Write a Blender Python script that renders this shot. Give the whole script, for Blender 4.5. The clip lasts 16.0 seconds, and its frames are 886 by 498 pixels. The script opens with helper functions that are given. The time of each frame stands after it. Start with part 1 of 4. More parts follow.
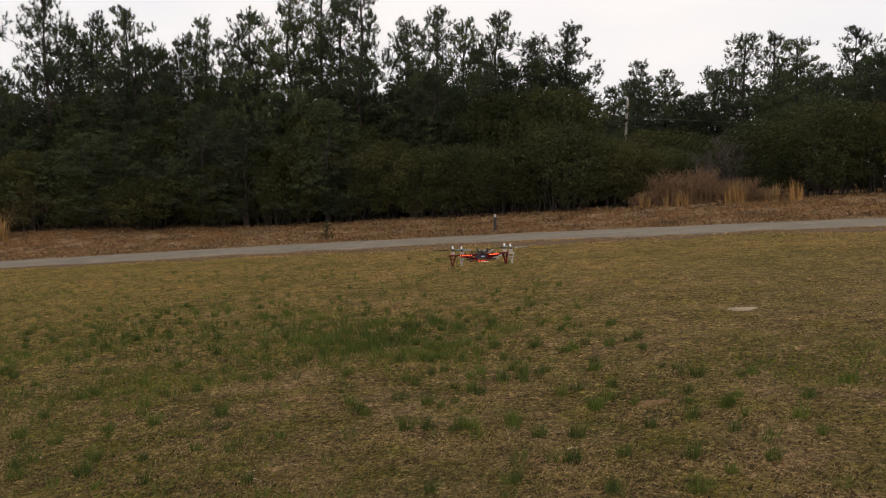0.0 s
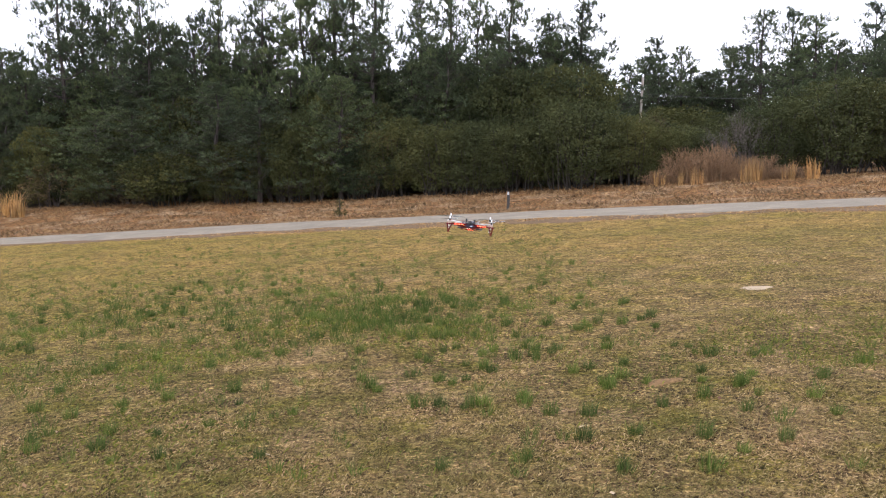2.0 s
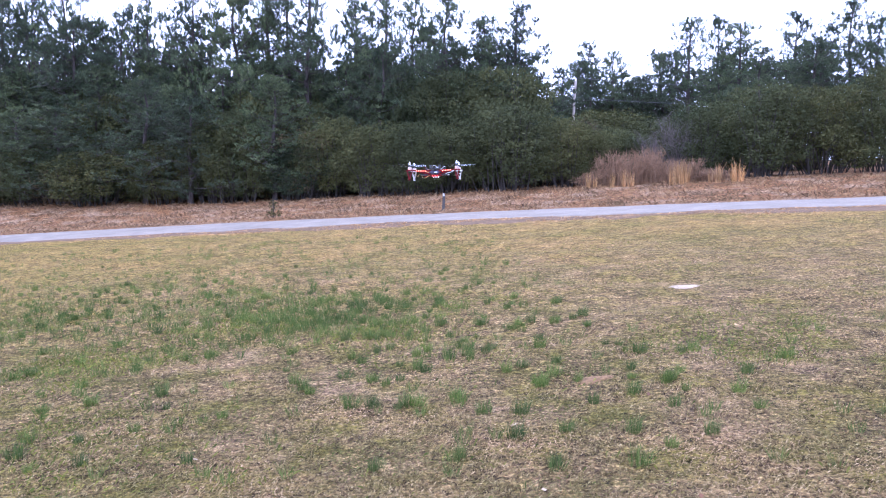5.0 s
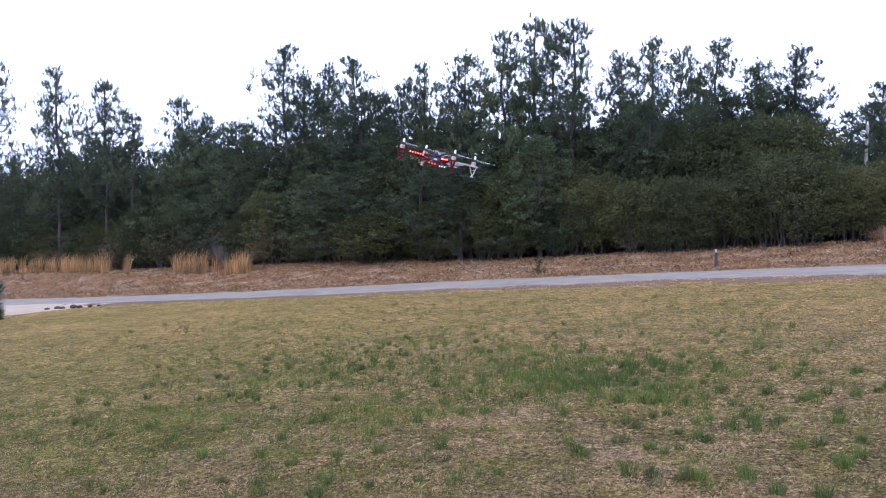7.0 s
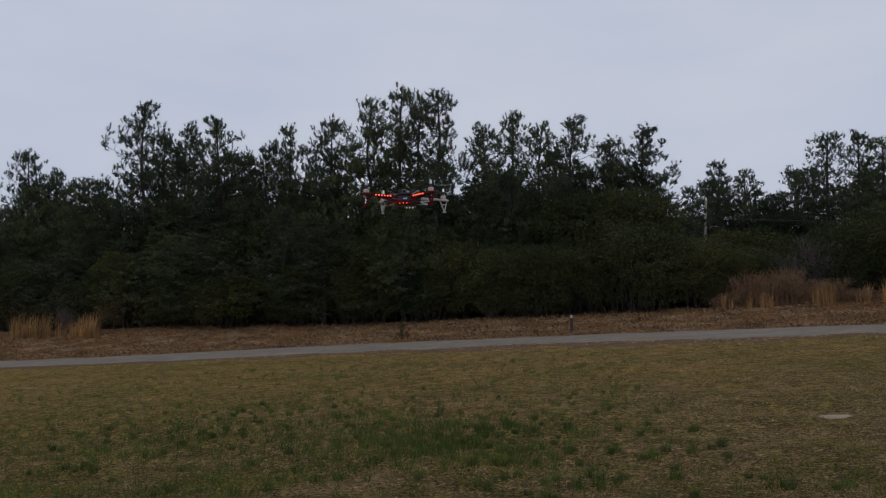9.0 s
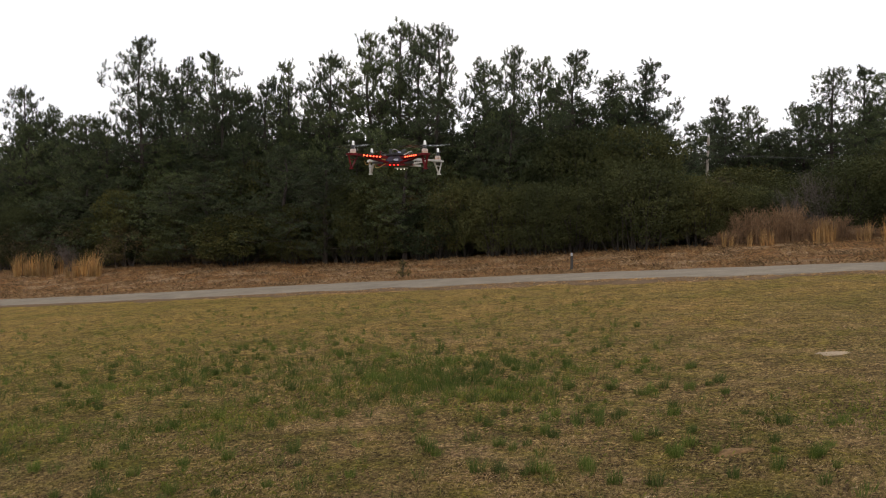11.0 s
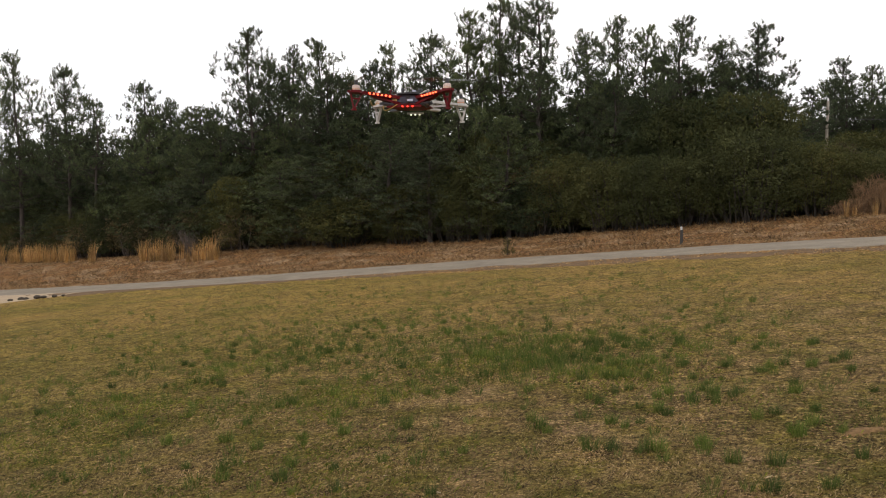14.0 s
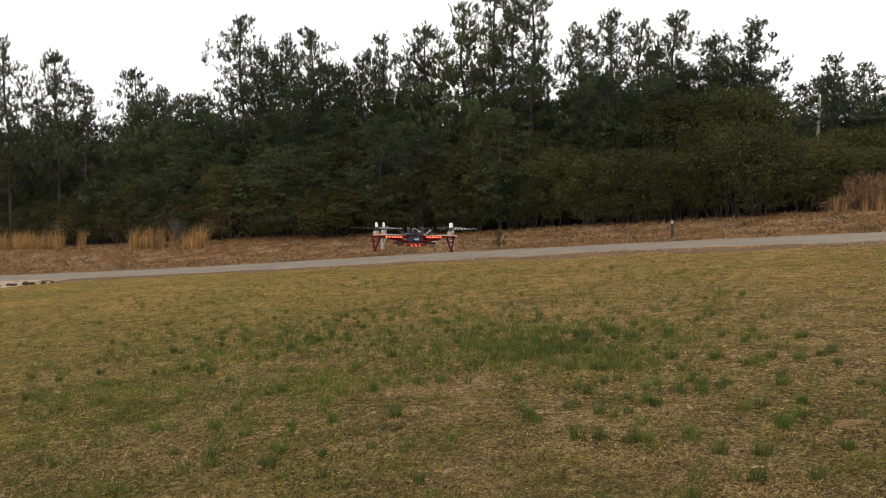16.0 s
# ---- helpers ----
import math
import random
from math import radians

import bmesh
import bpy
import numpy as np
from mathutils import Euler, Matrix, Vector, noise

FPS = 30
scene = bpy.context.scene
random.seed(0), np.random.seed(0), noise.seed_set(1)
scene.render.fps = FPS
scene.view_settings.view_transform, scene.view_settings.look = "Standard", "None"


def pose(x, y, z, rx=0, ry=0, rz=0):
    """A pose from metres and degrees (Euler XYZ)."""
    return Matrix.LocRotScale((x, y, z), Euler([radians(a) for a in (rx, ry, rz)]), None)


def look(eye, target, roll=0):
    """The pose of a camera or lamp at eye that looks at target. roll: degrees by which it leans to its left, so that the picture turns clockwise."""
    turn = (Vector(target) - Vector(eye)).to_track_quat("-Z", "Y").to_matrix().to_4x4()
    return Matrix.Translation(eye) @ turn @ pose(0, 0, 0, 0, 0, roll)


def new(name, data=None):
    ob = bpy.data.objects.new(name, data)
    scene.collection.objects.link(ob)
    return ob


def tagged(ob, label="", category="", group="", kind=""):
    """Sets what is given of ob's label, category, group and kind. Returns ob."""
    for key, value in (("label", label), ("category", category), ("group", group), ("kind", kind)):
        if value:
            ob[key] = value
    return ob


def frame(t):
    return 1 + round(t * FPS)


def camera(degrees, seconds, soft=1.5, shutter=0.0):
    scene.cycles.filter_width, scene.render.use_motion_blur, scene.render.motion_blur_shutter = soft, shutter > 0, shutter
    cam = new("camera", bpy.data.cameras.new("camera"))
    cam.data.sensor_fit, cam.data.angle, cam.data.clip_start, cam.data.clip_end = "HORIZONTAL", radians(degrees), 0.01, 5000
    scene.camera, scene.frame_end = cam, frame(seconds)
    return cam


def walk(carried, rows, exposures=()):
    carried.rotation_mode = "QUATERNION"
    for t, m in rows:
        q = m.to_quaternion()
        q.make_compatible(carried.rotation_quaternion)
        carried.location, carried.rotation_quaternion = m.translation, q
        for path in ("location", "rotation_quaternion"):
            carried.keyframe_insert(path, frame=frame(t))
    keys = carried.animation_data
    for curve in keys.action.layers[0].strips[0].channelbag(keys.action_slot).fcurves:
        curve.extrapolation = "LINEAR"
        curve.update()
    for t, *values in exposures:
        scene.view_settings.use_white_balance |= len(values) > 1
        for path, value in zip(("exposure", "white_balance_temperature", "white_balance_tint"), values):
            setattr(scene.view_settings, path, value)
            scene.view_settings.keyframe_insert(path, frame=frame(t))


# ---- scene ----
cam = camera(57.36, 16.0, soft=1.05)
PATH = [
    (0.0, pose(-0.073, 0.039, 1.631, 85.61, -0.23, -0.15)),
    (0.5, pose(-0.078, 0.045, 1.642, 85.78, -0.24, -0.60)),
    (1.0, pose(-0.084, 0.048, 1.634, 85.80, -0.22, 0.41)),
    (1.5, pose(-0.077, 0.058, 1.628, 85.28, -0.21, 0.45)),
    (2.0, pose(-0.067, 0.061, 1.627, 84.03, -0.36, 0.79)),
    (2.5, pose(-0.041, 0.076, 1.618, 81.87, -0.53, -2.70)),
    (3.0, pose(-0.046, 0.070, 1.619, 81.12, -0.93, -3.80)),
    (3.2, pose(-0.043, 0.074, 1.623, 80.85, -1.08, -4.30)),
    (5.3, pose(-0.050, 0.087, 1.610, 84.37, -0.59, -3.40)),
    (5.5, pose(-0.064, 0.094, 1.612, 84.20, -0.76, -2.65)),
    (6.0, pose(-0.087, 0.122, 1.617, 85.33, -0.19, 1.63)),
    (6.5, pose(-0.109, 0.099, 1.628, 85.35, 0.18, 7.14)),
    (7.0, pose(-0.142, 0.077, 1.641, 88.07, 0.26, 14.66)),
    (7.5, pose(-0.146, 0.055, 1.632, 89.40, 0.40, 18.64)),
    (7.6, pose(-0.143, 0.062, 1.633, 89.62, 0.42, 19.50)),
    (7.8, pose(-0.112, 0.081, 1.644, 90.51, 0.40, 20.11)),
    (8.0, pose(-0.068, 0.090, 1.649, 92.23, 0.33, 18.19)),
    (8.1, pose(-0.052, 0.084, 1.646, 93.20, 0.21, 16.01)),
    (8.2, pose(-0.036, 0.074, 1.641, 94.06, 0.05, 12.67)),
    (8.5, pose(-0.006, 0.045, 1.614, 95.02, -0.33, 7.89)),
    (9.0, pose(-0.045, 0.053, 1.624, 92.67, -0.37, 5.22)),
    (9.5, pose(-0.075, 0.090, 1.617, 89.82, -0.31, 4.62)),
    (9.7, pose(-0.053, 0.099, 1.642, 88.99, -0.46, 4.26)),
    (11.8, pose(-0.045, 0.085, 1.622, 87.92, 0.49, 6.54)),
    (12.0, pose(-0.055, 0.096, 1.623, 87.71, 0.79, 6.84)),
    (12.5, pose(-0.072, 0.085, 1.607, 87.43, 0.82, 7.43)),
    (13.0, pose(-0.065, 0.070, 1.624, 86.99, 1.55, 10.58)),
    (13.5, pose(-0.058, 0.070, 1.633, 87.03, 1.56, 12.29)),
    (14.0, pose(-0.066, 0.076, 1.630, 86.80, 1.29, 12.54)),
    (14.5, pose(-0.049, 0.086, 1.630, 87.17, 0.91, 12.23)),
    (15.0, pose(-0.057, 0.084, 1.626, 87.42, 0.76, 11.79)),
    (15.5, pose(-0.070, 0.077, 1.621, 87.19, 0.67, 11.44)),
    (16.0, pose(-0.066, 0.075, 1.608, 86.20, 0.56, 11.96)),
]
# (seconds, stops, kelvin, tint): the camera's own exposure and white balance
EXPOSURES = [
    (0.0, -0.4, 7200, 13), (0.5, 0.5, 7200, 12), (1.0, 0.76, 7100, 12), (1.5, 0.78, 6800, 13), (2.0, 0.95, 6250, 15),
    (2.5, 1.37, 5550, 20), (3.0, 1.62, 5150, 26), (5.5, 1.5, 4820, 32), (6.0, 1.42, 4800, 33), (6.5, 1.26, 4920, 30),
    (7.0, 0.85, 5080, 24), (7.5, 0.4, 5270, 22), (8.0, -0.22, 5350, 24), (8.5, -0.8, 5950, 13), (9.0, -1.15, 5950, 13),
    (9.5, -0.95, 6250, 13), (12.0, 0.12, 7200, 12), (14.0, 0.1, 7200, 12), (16.0, 0.15, 7200, 12),
]
walk(cam, PATH, EXPOSURES)

# ---- sky and sun: bright overcast ----
world = bpy.data.worlds.new("sky")
scene.world = world
world.use_nodes = True
wn = world.node_tree
wn.nodes.clear()


def wnode(kind, **inputs):
    n = wn.nodes.new(kind)
    for k, v in inputs.items():
        n.inputs[k.replace("_", " ")].default_value = v
    return n


SUN_EL, SUN_AZ = radians(38), radians(150)
sky = wn.nodes.new("ShaderNodeTexSky")
sky.sky_type = "NISHITA"
sky.sun_disc = False
sky.sun_elevation, sky.sun_rotation = SUN_EL, SUN_AZ
sky.air_density, sky.dust_density, sky.ozone_density = 1.0, 4.0, 1.0
clear = wn.nodes.new("ShaderNodeBackground")
clear.inputs["Strength"].default_value = 0.05
wn.links.new(sky.outputs[0], clear.inputs["Color"])
# the cloud deck, soft and slightly uneven
coord = wn.nodes.new("ShaderNodeTexCoord")
squash = wnode("ShaderNodeMapping")
squash.inputs["Scale"].default_value = (1.0, 1.0, 3.5)
wn.links.new(coord.outputs["Generated"], squash.inputs["Vector"])
cloud = wnode("ShaderNodeTexNoise", Scale=2.2, Detail=5.0, Roughness=0.5)
wn.links.new(squash.outputs[0], cloud.inputs["Vector"])
ramp = wn.nodes.new("ShaderNodeValToRGB")
ramp.color_ramp.elements[0].position, ramp.color_ramp.elements[1].position = 0.3, 0.72
ramp.color_ramp.elements[0].color = (0.80, 0.85, 0.95, 1)
ramp.color_ramp.elements[1].color = (0.96, 0.97, 1.0, 1)
wn.links.new(cloud.outputs["Fac"], ramp.inputs["Fac"])
deck = wn.nodes.new("ShaderNodeBackground")
deck.inputs["Strength"].default_value = 1.55
wn.links.new(ramp.outputs["Color"], deck.inputs["Color"])
both = wn.nodes.new("ShaderNodeMixShader")
both.inputs["Fac"].default_value = 0.85
wn.links.new(clear.outputs[0], both.inputs[1])
wn.links.new(deck.outputs[0], both.inputs[2])
out = wn.nodes.new("ShaderNodeOutputWorld")
wn.links.new(both.outputs[0], out.inputs["Surface"])
sun = new("sun", bpy.data.lights.new("sun", "SUN"))
sun.data.energy, sun.data.angle, sun.data.color = 0.5, radians(25), (1.0, 0.96, 0.9)
sun.matrix_world = look((-20 * math.sin(SUN_AZ), 20 * math.cos(SUN_AZ), 16), (0, 0, 0))


# ---- materials ----
def material(name, rough=0.8, metal=0.0):
    m = bpy.data.materials.new(name)
    m.use_nodes = True
    b = m.node_tree.nodes["Principled BSDF"]
    b.inputs["Roughness"].default_value, b.inputs["Metallic"].default_value = rough, metal
    return m, m.node_tree, b


def link(tree, a, b):
    tree.links.new(a, b)


def noise_node(tree, scale, detail=4.0, rough=0.55, stretch=None):
    g = tree.nodes.new("ShaderNodeNewGeometry")
    n = tree.nodes.new("ShaderNodeTexNoise")
    n.inputs["Scale"].default_value, n.inputs["Detail"].default_value, n.inputs["Roughness"].default_value = scale, detail, rough
    if stretch:
        mp = tree.nodes.new("ShaderNodeMapping")
        mp.inputs["Scale"].default_value = stretch
        link(tree, g.outputs["Position"], mp.inputs["Vector"])
        link(tree, mp.outputs[0], n.inputs["Vector"])
    else:
        link(tree, g.outputs["Position"], n.inputs["Vector"])
    return n.outputs["Fac"]


def ramp_node(tree, fac, stops):
    r = tree.nodes.new("ShaderNodeValToRGB")
    el = r.color_ramp.elements
    el[0].position, el[0].color = stops[0][0], (*stops[0][1], 1)
    el[1].position, el[1].color = stops[-1][0], (*stops[-1][1], 1)
    for p, c in stops[1:-1]:
        e = el.new(p)
        e.color = (*c, 1)
    link(tree, fac, r.inputs["Fac"])
    return r.outputs["Color"]


def mix_node(tree, fac, a, b, blend="MIX"):
    m = tree.nodes.new("ShaderNodeMix")
    m.data_type, m.blend_type = "RGBA", blend
    for sock, v in ((m.inputs["Factor"], fac), (m.inputs[6], a), (m.inputs[7], b)):
        if isinstance(v, tuple):
            sock.default_value = (*v, 1)
        elif isinstance(v, (int, float)):
            sock.default_value = v
        else:
            link(tree, v, sock)
    return m.outputs[2]


def math_node(tree, op, a, b=0.0, clamp=False):
    m = tree.nodes.new("ShaderNodeMath")
    m.operation, m.use_clamp = op, clamp
    for sock, v in zip(m.inputs, (a, b)):
        if isinstance(v, (int, float)):
            sock.default_value = v
        else:
            link(tree, v, sock)
    return m.outputs[0]


def bump(tree, b, height, strength, dist):
    n = tree.nodes.new("ShaderNodeBump")
    n.inputs["Strength"].default_value, n.inputs["Distance"].default_value = strength, dist
    link(tree, height, n.inputs["Height"])
    link(tree, n.outputs[0], b.inputs["Normal"])


def random_of(tree, island=True):
    if island:
        return tree.nodes.new("ShaderNodeNewGeometry").outputs["Random Per Island"]
    return tree.nodes.new("ShaderNodeObjectInfo").outputs["Random"]


def plain(name, color, rough=0.6, metal=0.0, vary=0.25, scale=30.0):
    m, tree, b = material(name, rough, metal)
    c0 = tuple(c * (1 - vary) for c in color)
    c1 = tuple(min(1, c * (1 + vary)) for c in color)
    link(tree, ramp_node(tree, noise_node(tree, scale), [(0.3, c0), (0.7, c1)]), b.inputs["Base Color"])
    return m


def leafy(name, colors, rough=0.6, trans=0.25, per_tree=0.35, patch_scale=0.9, patch_low=(0.5, 0.54, 0.5), patch_high=(1.5, 1.4, 1.15), tones=None):
    """Leaves: colour by leaf, by clump in the world (on shrubs a painted light and shade) and by plant; some light
    passes through.
    """
    m, tree, b = material(name, rough)
    n = len(colors)
    stops = [(i / (n - 1), c) for i, c in enumerate(colors)]
    col = ramp_node(tree, random_of(tree), stops)
    # uneven clump tone; on shrubs it paints lit lobes and shaded gaps into the colour
    patch = ramp_node(tree, noise_node(tree, patch_scale, 4.0), [(0.3, patch_low), (0.7, patch_high)])
    col = mix_node(tree, 1.0, col, patch, "MULTIPLY")
    tones = tones or ((1 - per_tree,) * 3, (1 + per_tree, 1 + per_tree * 0.8, 1 - per_tree * 0.2))
    tone = ramp_node(tree, random_of(tree, False), [(0.0, tones[0]), (1.0, tones[1])])
    col = mix_node(tree, 1.0, col, tone, "MULTIPLY")
    link(tree, col, b.inputs["Base Color"])
    b.inputs["Specular IOR Level"].default_value = 0.12
    if trans:
        t = tree.nodes.new("ShaderNodeBsdfTranslucent")
        link(tree, col, t.inputs["Color"])
        mx = tree.nodes.new("ShaderNodeMixShader")
        mx.inputs["Fac"].default_value = trans
        link(tree, b.outputs[0], mx.inputs[1])
        link(tree, t.outputs[0], mx.inputs[2])
        link(tree, mx.outputs[0], tree.nodes["Material Output"].inputs["Surface"])
    return m


def road_s_d(tree):
    """The ground's place across the road's middle line, as a node value, beside x, y, z."""
    g = tree.nodes.new("ShaderNodeNewGeometry")
    sep = tree.nodes.new("ShaderNodeSeparateXYZ")
    link(tree, g.outputs["Position"], sep.inputs[0])
    north = math_node(tree, "SUBTRACT", sep.outputs[1], 26.0)
    along = math_node(tree, "SUBTRACT", math_node(tree, "MULTIPLY", sep.outputs[0], 0.927), math_node(tree, "MULTIPLY", north, 0.375))
    across = math_node(tree, "ADD", math_node(tree, "MULTIPLY", sep.outputs[0], 0.375), math_node(tree, "MULTIPLY", north, 0.927))
    for s0, s1, shift in ((3.0, -8.0, 1.2), (-8.0, -16.0, 2.55), (-16.0, -20.0, 1.1), (-20.0, -60.0, 6.5)):
        step = tree.nodes.new("ShaderNodeMapRange")
        for k, v in zip(("From Min", "From Max", "To Min", "To Max"), (s0, s1, 0.0, shift)):
            step.inputs[k].default_value = v
        link(tree, along, step.inputs["Value"])
        across = math_node(tree, "ADD", across, step.outputs[0])
    return sep, math_node(tree, "SUBTRACT", across, 0.35)


def ground_material():
    m, tree, b = material("dormant_turf", 0.95)
    b.inputs["Specular IOR Level"].default_value = 0.1
    fine = noise_node(tree, 38.0, 6.0, 0.7)
    mid = noise_node(tree, 2.6, 5.0, 0.6)
    large = noise_node(tree, 0.5, 5.0, 0.65)
    straw = ramp_node(tree, fine, [(0.36, (0.03, 0.019, 0.009)), (0.5, (0.118, 0.079, 0.036)), (0.64, (0.315, 0.232, 0.104))])
    green = ramp_node(tree, fine, [(0.3, (0.034, 0.032, 0.006)), (0.7, (0.155, 0.134, 0.024))])
    gold = ramp_node(tree, fine, [(0.36, (0.075, 0.045, 0.014)), (0.64, (0.35, 0.225, 0.074))])
    pale = ramp_node(tree, fine, [(0.34, (0.085, 0.05, 0.032)), (0.66, (0.34, 0.232, 0.14))])
    col = mix_node(tree, ramp_node(tree, mid, [(0.44, (0, 0, 0)), (0.62, (0.85, 0.85, 0.85))]), straw, green)
    col = mix_node(tree, ramp_node(tree, noise_node(tree, 1.1, 5.0, 0.6), [(0.52, (0, 0, 0)), (0.68, (0.75, 0.75, 0.75))]), col, pale)
    # the turf grows more golden and greener away from the thin, worn near part
    sep, d = road_s_d(tree)
    far = math_node(tree, "MULTIPLY", math_node(tree, "SUBTRACT", sep.outputs[1], 6.0), 0.1, True)
    far = math_node(tree, "MULTIPLY", far, 0.8)
    # greener where the lawn falls away
    lush = math_node(tree, "MULTIPLY", math_node(tree, "SUBTRACT", -1.5, sep.outputs[0]), 0.16, True)
    col = mix_node(tree, math_node(tree, "MULTIPLY", lush, 0.8), col, green)
    goldgreen = mix_node(tree, ramp_node(tree, large, [(0.36, (0.1, 0.1, 0.1)), (0.66, (0.9, 0.9, 0.9))]), gold, green)
    col = mix_node(tree, far, col, goldgreen)
    # rusty litter and broom sedge stubble past the road
    bank = ramp_node(tree, noise_node(tree, 5.0, 6.0, 0.7), [(0.3, (0.042, 0.021, 0.010)), (0.52, (0.15, 0.078, 0.032)), (0.75, (0.25, 0.15, 0.064))])
    dry = ramp_node(tree, noise_node(tree, 9.0, 6.0, 0.75), [(0.35, (0.07, 0.045, 0.03)), (0.65, (0.33, 0.24, 0.15))])
    bank = mix_node(tree, ramp_node(tree, noise_node(tree, 0.8, 4.0, 0.6), [(0.45, (0, 0, 0)), (0.6, (0.8, 0.8, 0.8))]), bank, dry)
    past = math_node(tree, "MULTIPLY", math_node(tree, "ADD", d, 0.6), 1.0, True)
    col = mix_node(tree, past, col, bank)
    rolling = ramp_node(tree, noise_node(tree, 3.6, 6.0, 0.78), [(0.36, (0.66, 0.65, 0.62)), (0.5, (1.16, 1.13, 1.09)), (0.64, (1.72, 1.66, 1.62))])
    col = mix_node(tree, 1.0, col, rolling, "MULTIPLY")
    mottle = ramp_node(tree, noise_node(tree, 17.0, 6.0, 0.85), [(0.41, (0.3, 0.28, 0.26)), (0.5, (1.0, 1.0, 1.0)), (0.59, (1.9, 1.82, 1.7))])
    col = mix_node(tree, 1.0, col, mottle, "MULTIPLY")
    link(tree, col, b.inputs["Base Color"])
    bump(tree, b, fine, 1.0, 0.05)
    return m


def asphalt_material():
    m, tree, b = material("old_asphalt", 0.9)
    b.inputs["Specular IOR Level"].default_value = 0.2
    fine = noise_node(tree, 60.0, 5.0, 0.7)
    stain = noise_node(tree, 1.3, 6.0, 0.7)
    col = ramp_node(tree, fine, [(0.3, (0.146, 0.124, 0.095)), (0.7, (0.246, 0.211, 0.164))])
    col = mix_node(tree, 1.0, col, ramp_node(tree, stain, [(0.3, (0.7, 0.7, 0.72)), (0.7, (1.15, 1.13, 1.1))]), "MULTIPLY")
    link(tree, col, b.inputs["Base Color"])
    bump(tree, b, fine, 0.5, 0.01)
    return m


def soil_material(name, dark, light):
    m, tree, b = material(name, 0.95)
    b.inputs["Specular IOR Level"].default_value = 0.1
    fine = noise_node(tree, 45.0, 6.0, 0.7)
    col = ramp_node(tree, fine, [(0.3, dark), (0.7, light)])
    col = mix_node(tree, 1.0, col, ramp_node(tree, noise_node(tree, 1.5), [(0.3, (0.85,) * 3), (0.7, (1.1,) * 3)]), "MULTIPLY")
    link(tree, col, b.inputs["Base Color"])
    bump(tree, b, fine, 0.6, 0.02)
    return m


def bark_material(name, dark, light):
    m, tree, b = material(name, 0.95)
    n = noise_node(tree, 6.0, 5.0, 0.65, (2.0, 2.0, 0.5))
    link(tree, ramp_node(tree, n, [(0.3, dark), (0.7, light)]), b.inputs["Base Color"])
    bump(tree, b, n, 0.8, 0.04)
    return m


def glow(name, color, strength):
    m = bpy.data.materials.new(name)
    m.use_nodes = True
    b = m.node_tree.nodes["Principled BSDF"]
    b.inputs["Base Color"].default_value = (*color, 1)
    b.inputs["Emission Color"].default_value = (*color, 1)
    b.inputs["Emission Strength"].default_value = strength
    return m


TURF = ground_material()
ASPHALT = asphalt_material()
SAND = soil_material("pale_sand", (0.27, 0.2, 0.135), (0.4, 0.315, 0.22))
SHOULDER = soil_material("shoulder_soil", (0.045, 0.029, 0.018), (0.215, 0.138, 0.078))
CLAY = soil_material("orange_clay", (0.09, 0.052, 0.024), (0.25, 0.155, 0.075))

BARK = bark_material("pine_bark", (0.022, 0.018, 0.016), (0.062, 0.048, 0.041))
TWIG = bark_material("grey_twig", (0.05, 0.04, 0.037), (0.14, 0.115, 0.105))
# darker than BARK: shade under the shrubs is put into the stem colour
STEM = bark_material("dark_stem", (0.016, 0.013, 0.011), (0.042, 0.034, 0.028))
NEEDLE = leafy("pine_needles", [(0.036, 0.054, 0.036), (0.056, 0.081, 0.054), (0.079, 0.107, 0.068), (0.104, 0.131, 0.086)], 0.55, 0.15, 0.28)
LEAF = leafy("evergreen_leaf", [(0.03, 0.042, 0.024), (0.036, 0.049, 0.028), (0.043, 0.056, 0.032), (0.052, 0.063, 0.036)], 0.85, 0.25, 0.35, 0.55, tones=((0.72, 0.78, 0.8), (1.8, 1.42, 1.0)))
RUSSET_LEAF = leafy("russet_leaf", [(0.05, 0.045, 0.035), (0.078, 0.064, 0.047), (0.105, 0.084, 0.06), (0.13, 0.108, 0.066)], 0.7, 0.25, 0.2)
BROWN_LEAF = leafy("brown_bramble", [(0.09, 0.055, 0.04), (0.16, 0.1, 0.075), (0.24, 0.165, 0.125)], 0.8, 0.15, 0.2)
SEDGE = leafy("dry_sedge", [(0.23, 0.128, 0.062), (0.36, 0.222, 0.118), (0.49, 0.34, 0.205)], 0.8, 0.3, 0.2)
TUFT = leafy("tuft_blade", [(0.042, 0.074, 0.018), (0.064, 0.105, 0.028), (0.096, 0.136, 0.04), (0.165, 0.186, 0.078)], 0.6, 0.4, 0.3, 0.9, (0.7, 0.75, 0.7), (1.35, 1.25, 1.1))
STRAW = leafy("straw_blade", [(0.045, 0.028, 0.014), (0.16, 0.115, 0.06), (0.3, 0.228, 0.13), (0.12, 0.107, 0.03), (0.22, 0.172, 0.085), (0.46, 0.365, 0.235)], 0.85, 0.2, 0.0, 1.25, (0.48, 0.62, 0.27), (1.66, 1.42, 1.4))
GREENING = leafy("greening_blade", [(0.05, 0.07, 0.012), (0.1, 0.125, 0.022), (0.17, 0.175, 0.035), (0.2, 0.18, 0.05)], 0.7, 0.3, 0.0)
LITTER = leafy("bank_straw", [(0.085, 0.05, 0.03), (0.18, 0.114, 0.064), (0.31, 0.212, 0.13)], 0.85, 0.2, 0.0)
YUCCA = leafy("yucca_blade", [(0.02, 0.035, 0.018), (0.04, 0.06, 0.03), (0.10, 0.10, 0.05)], 0.5, 0.1, 0.0)
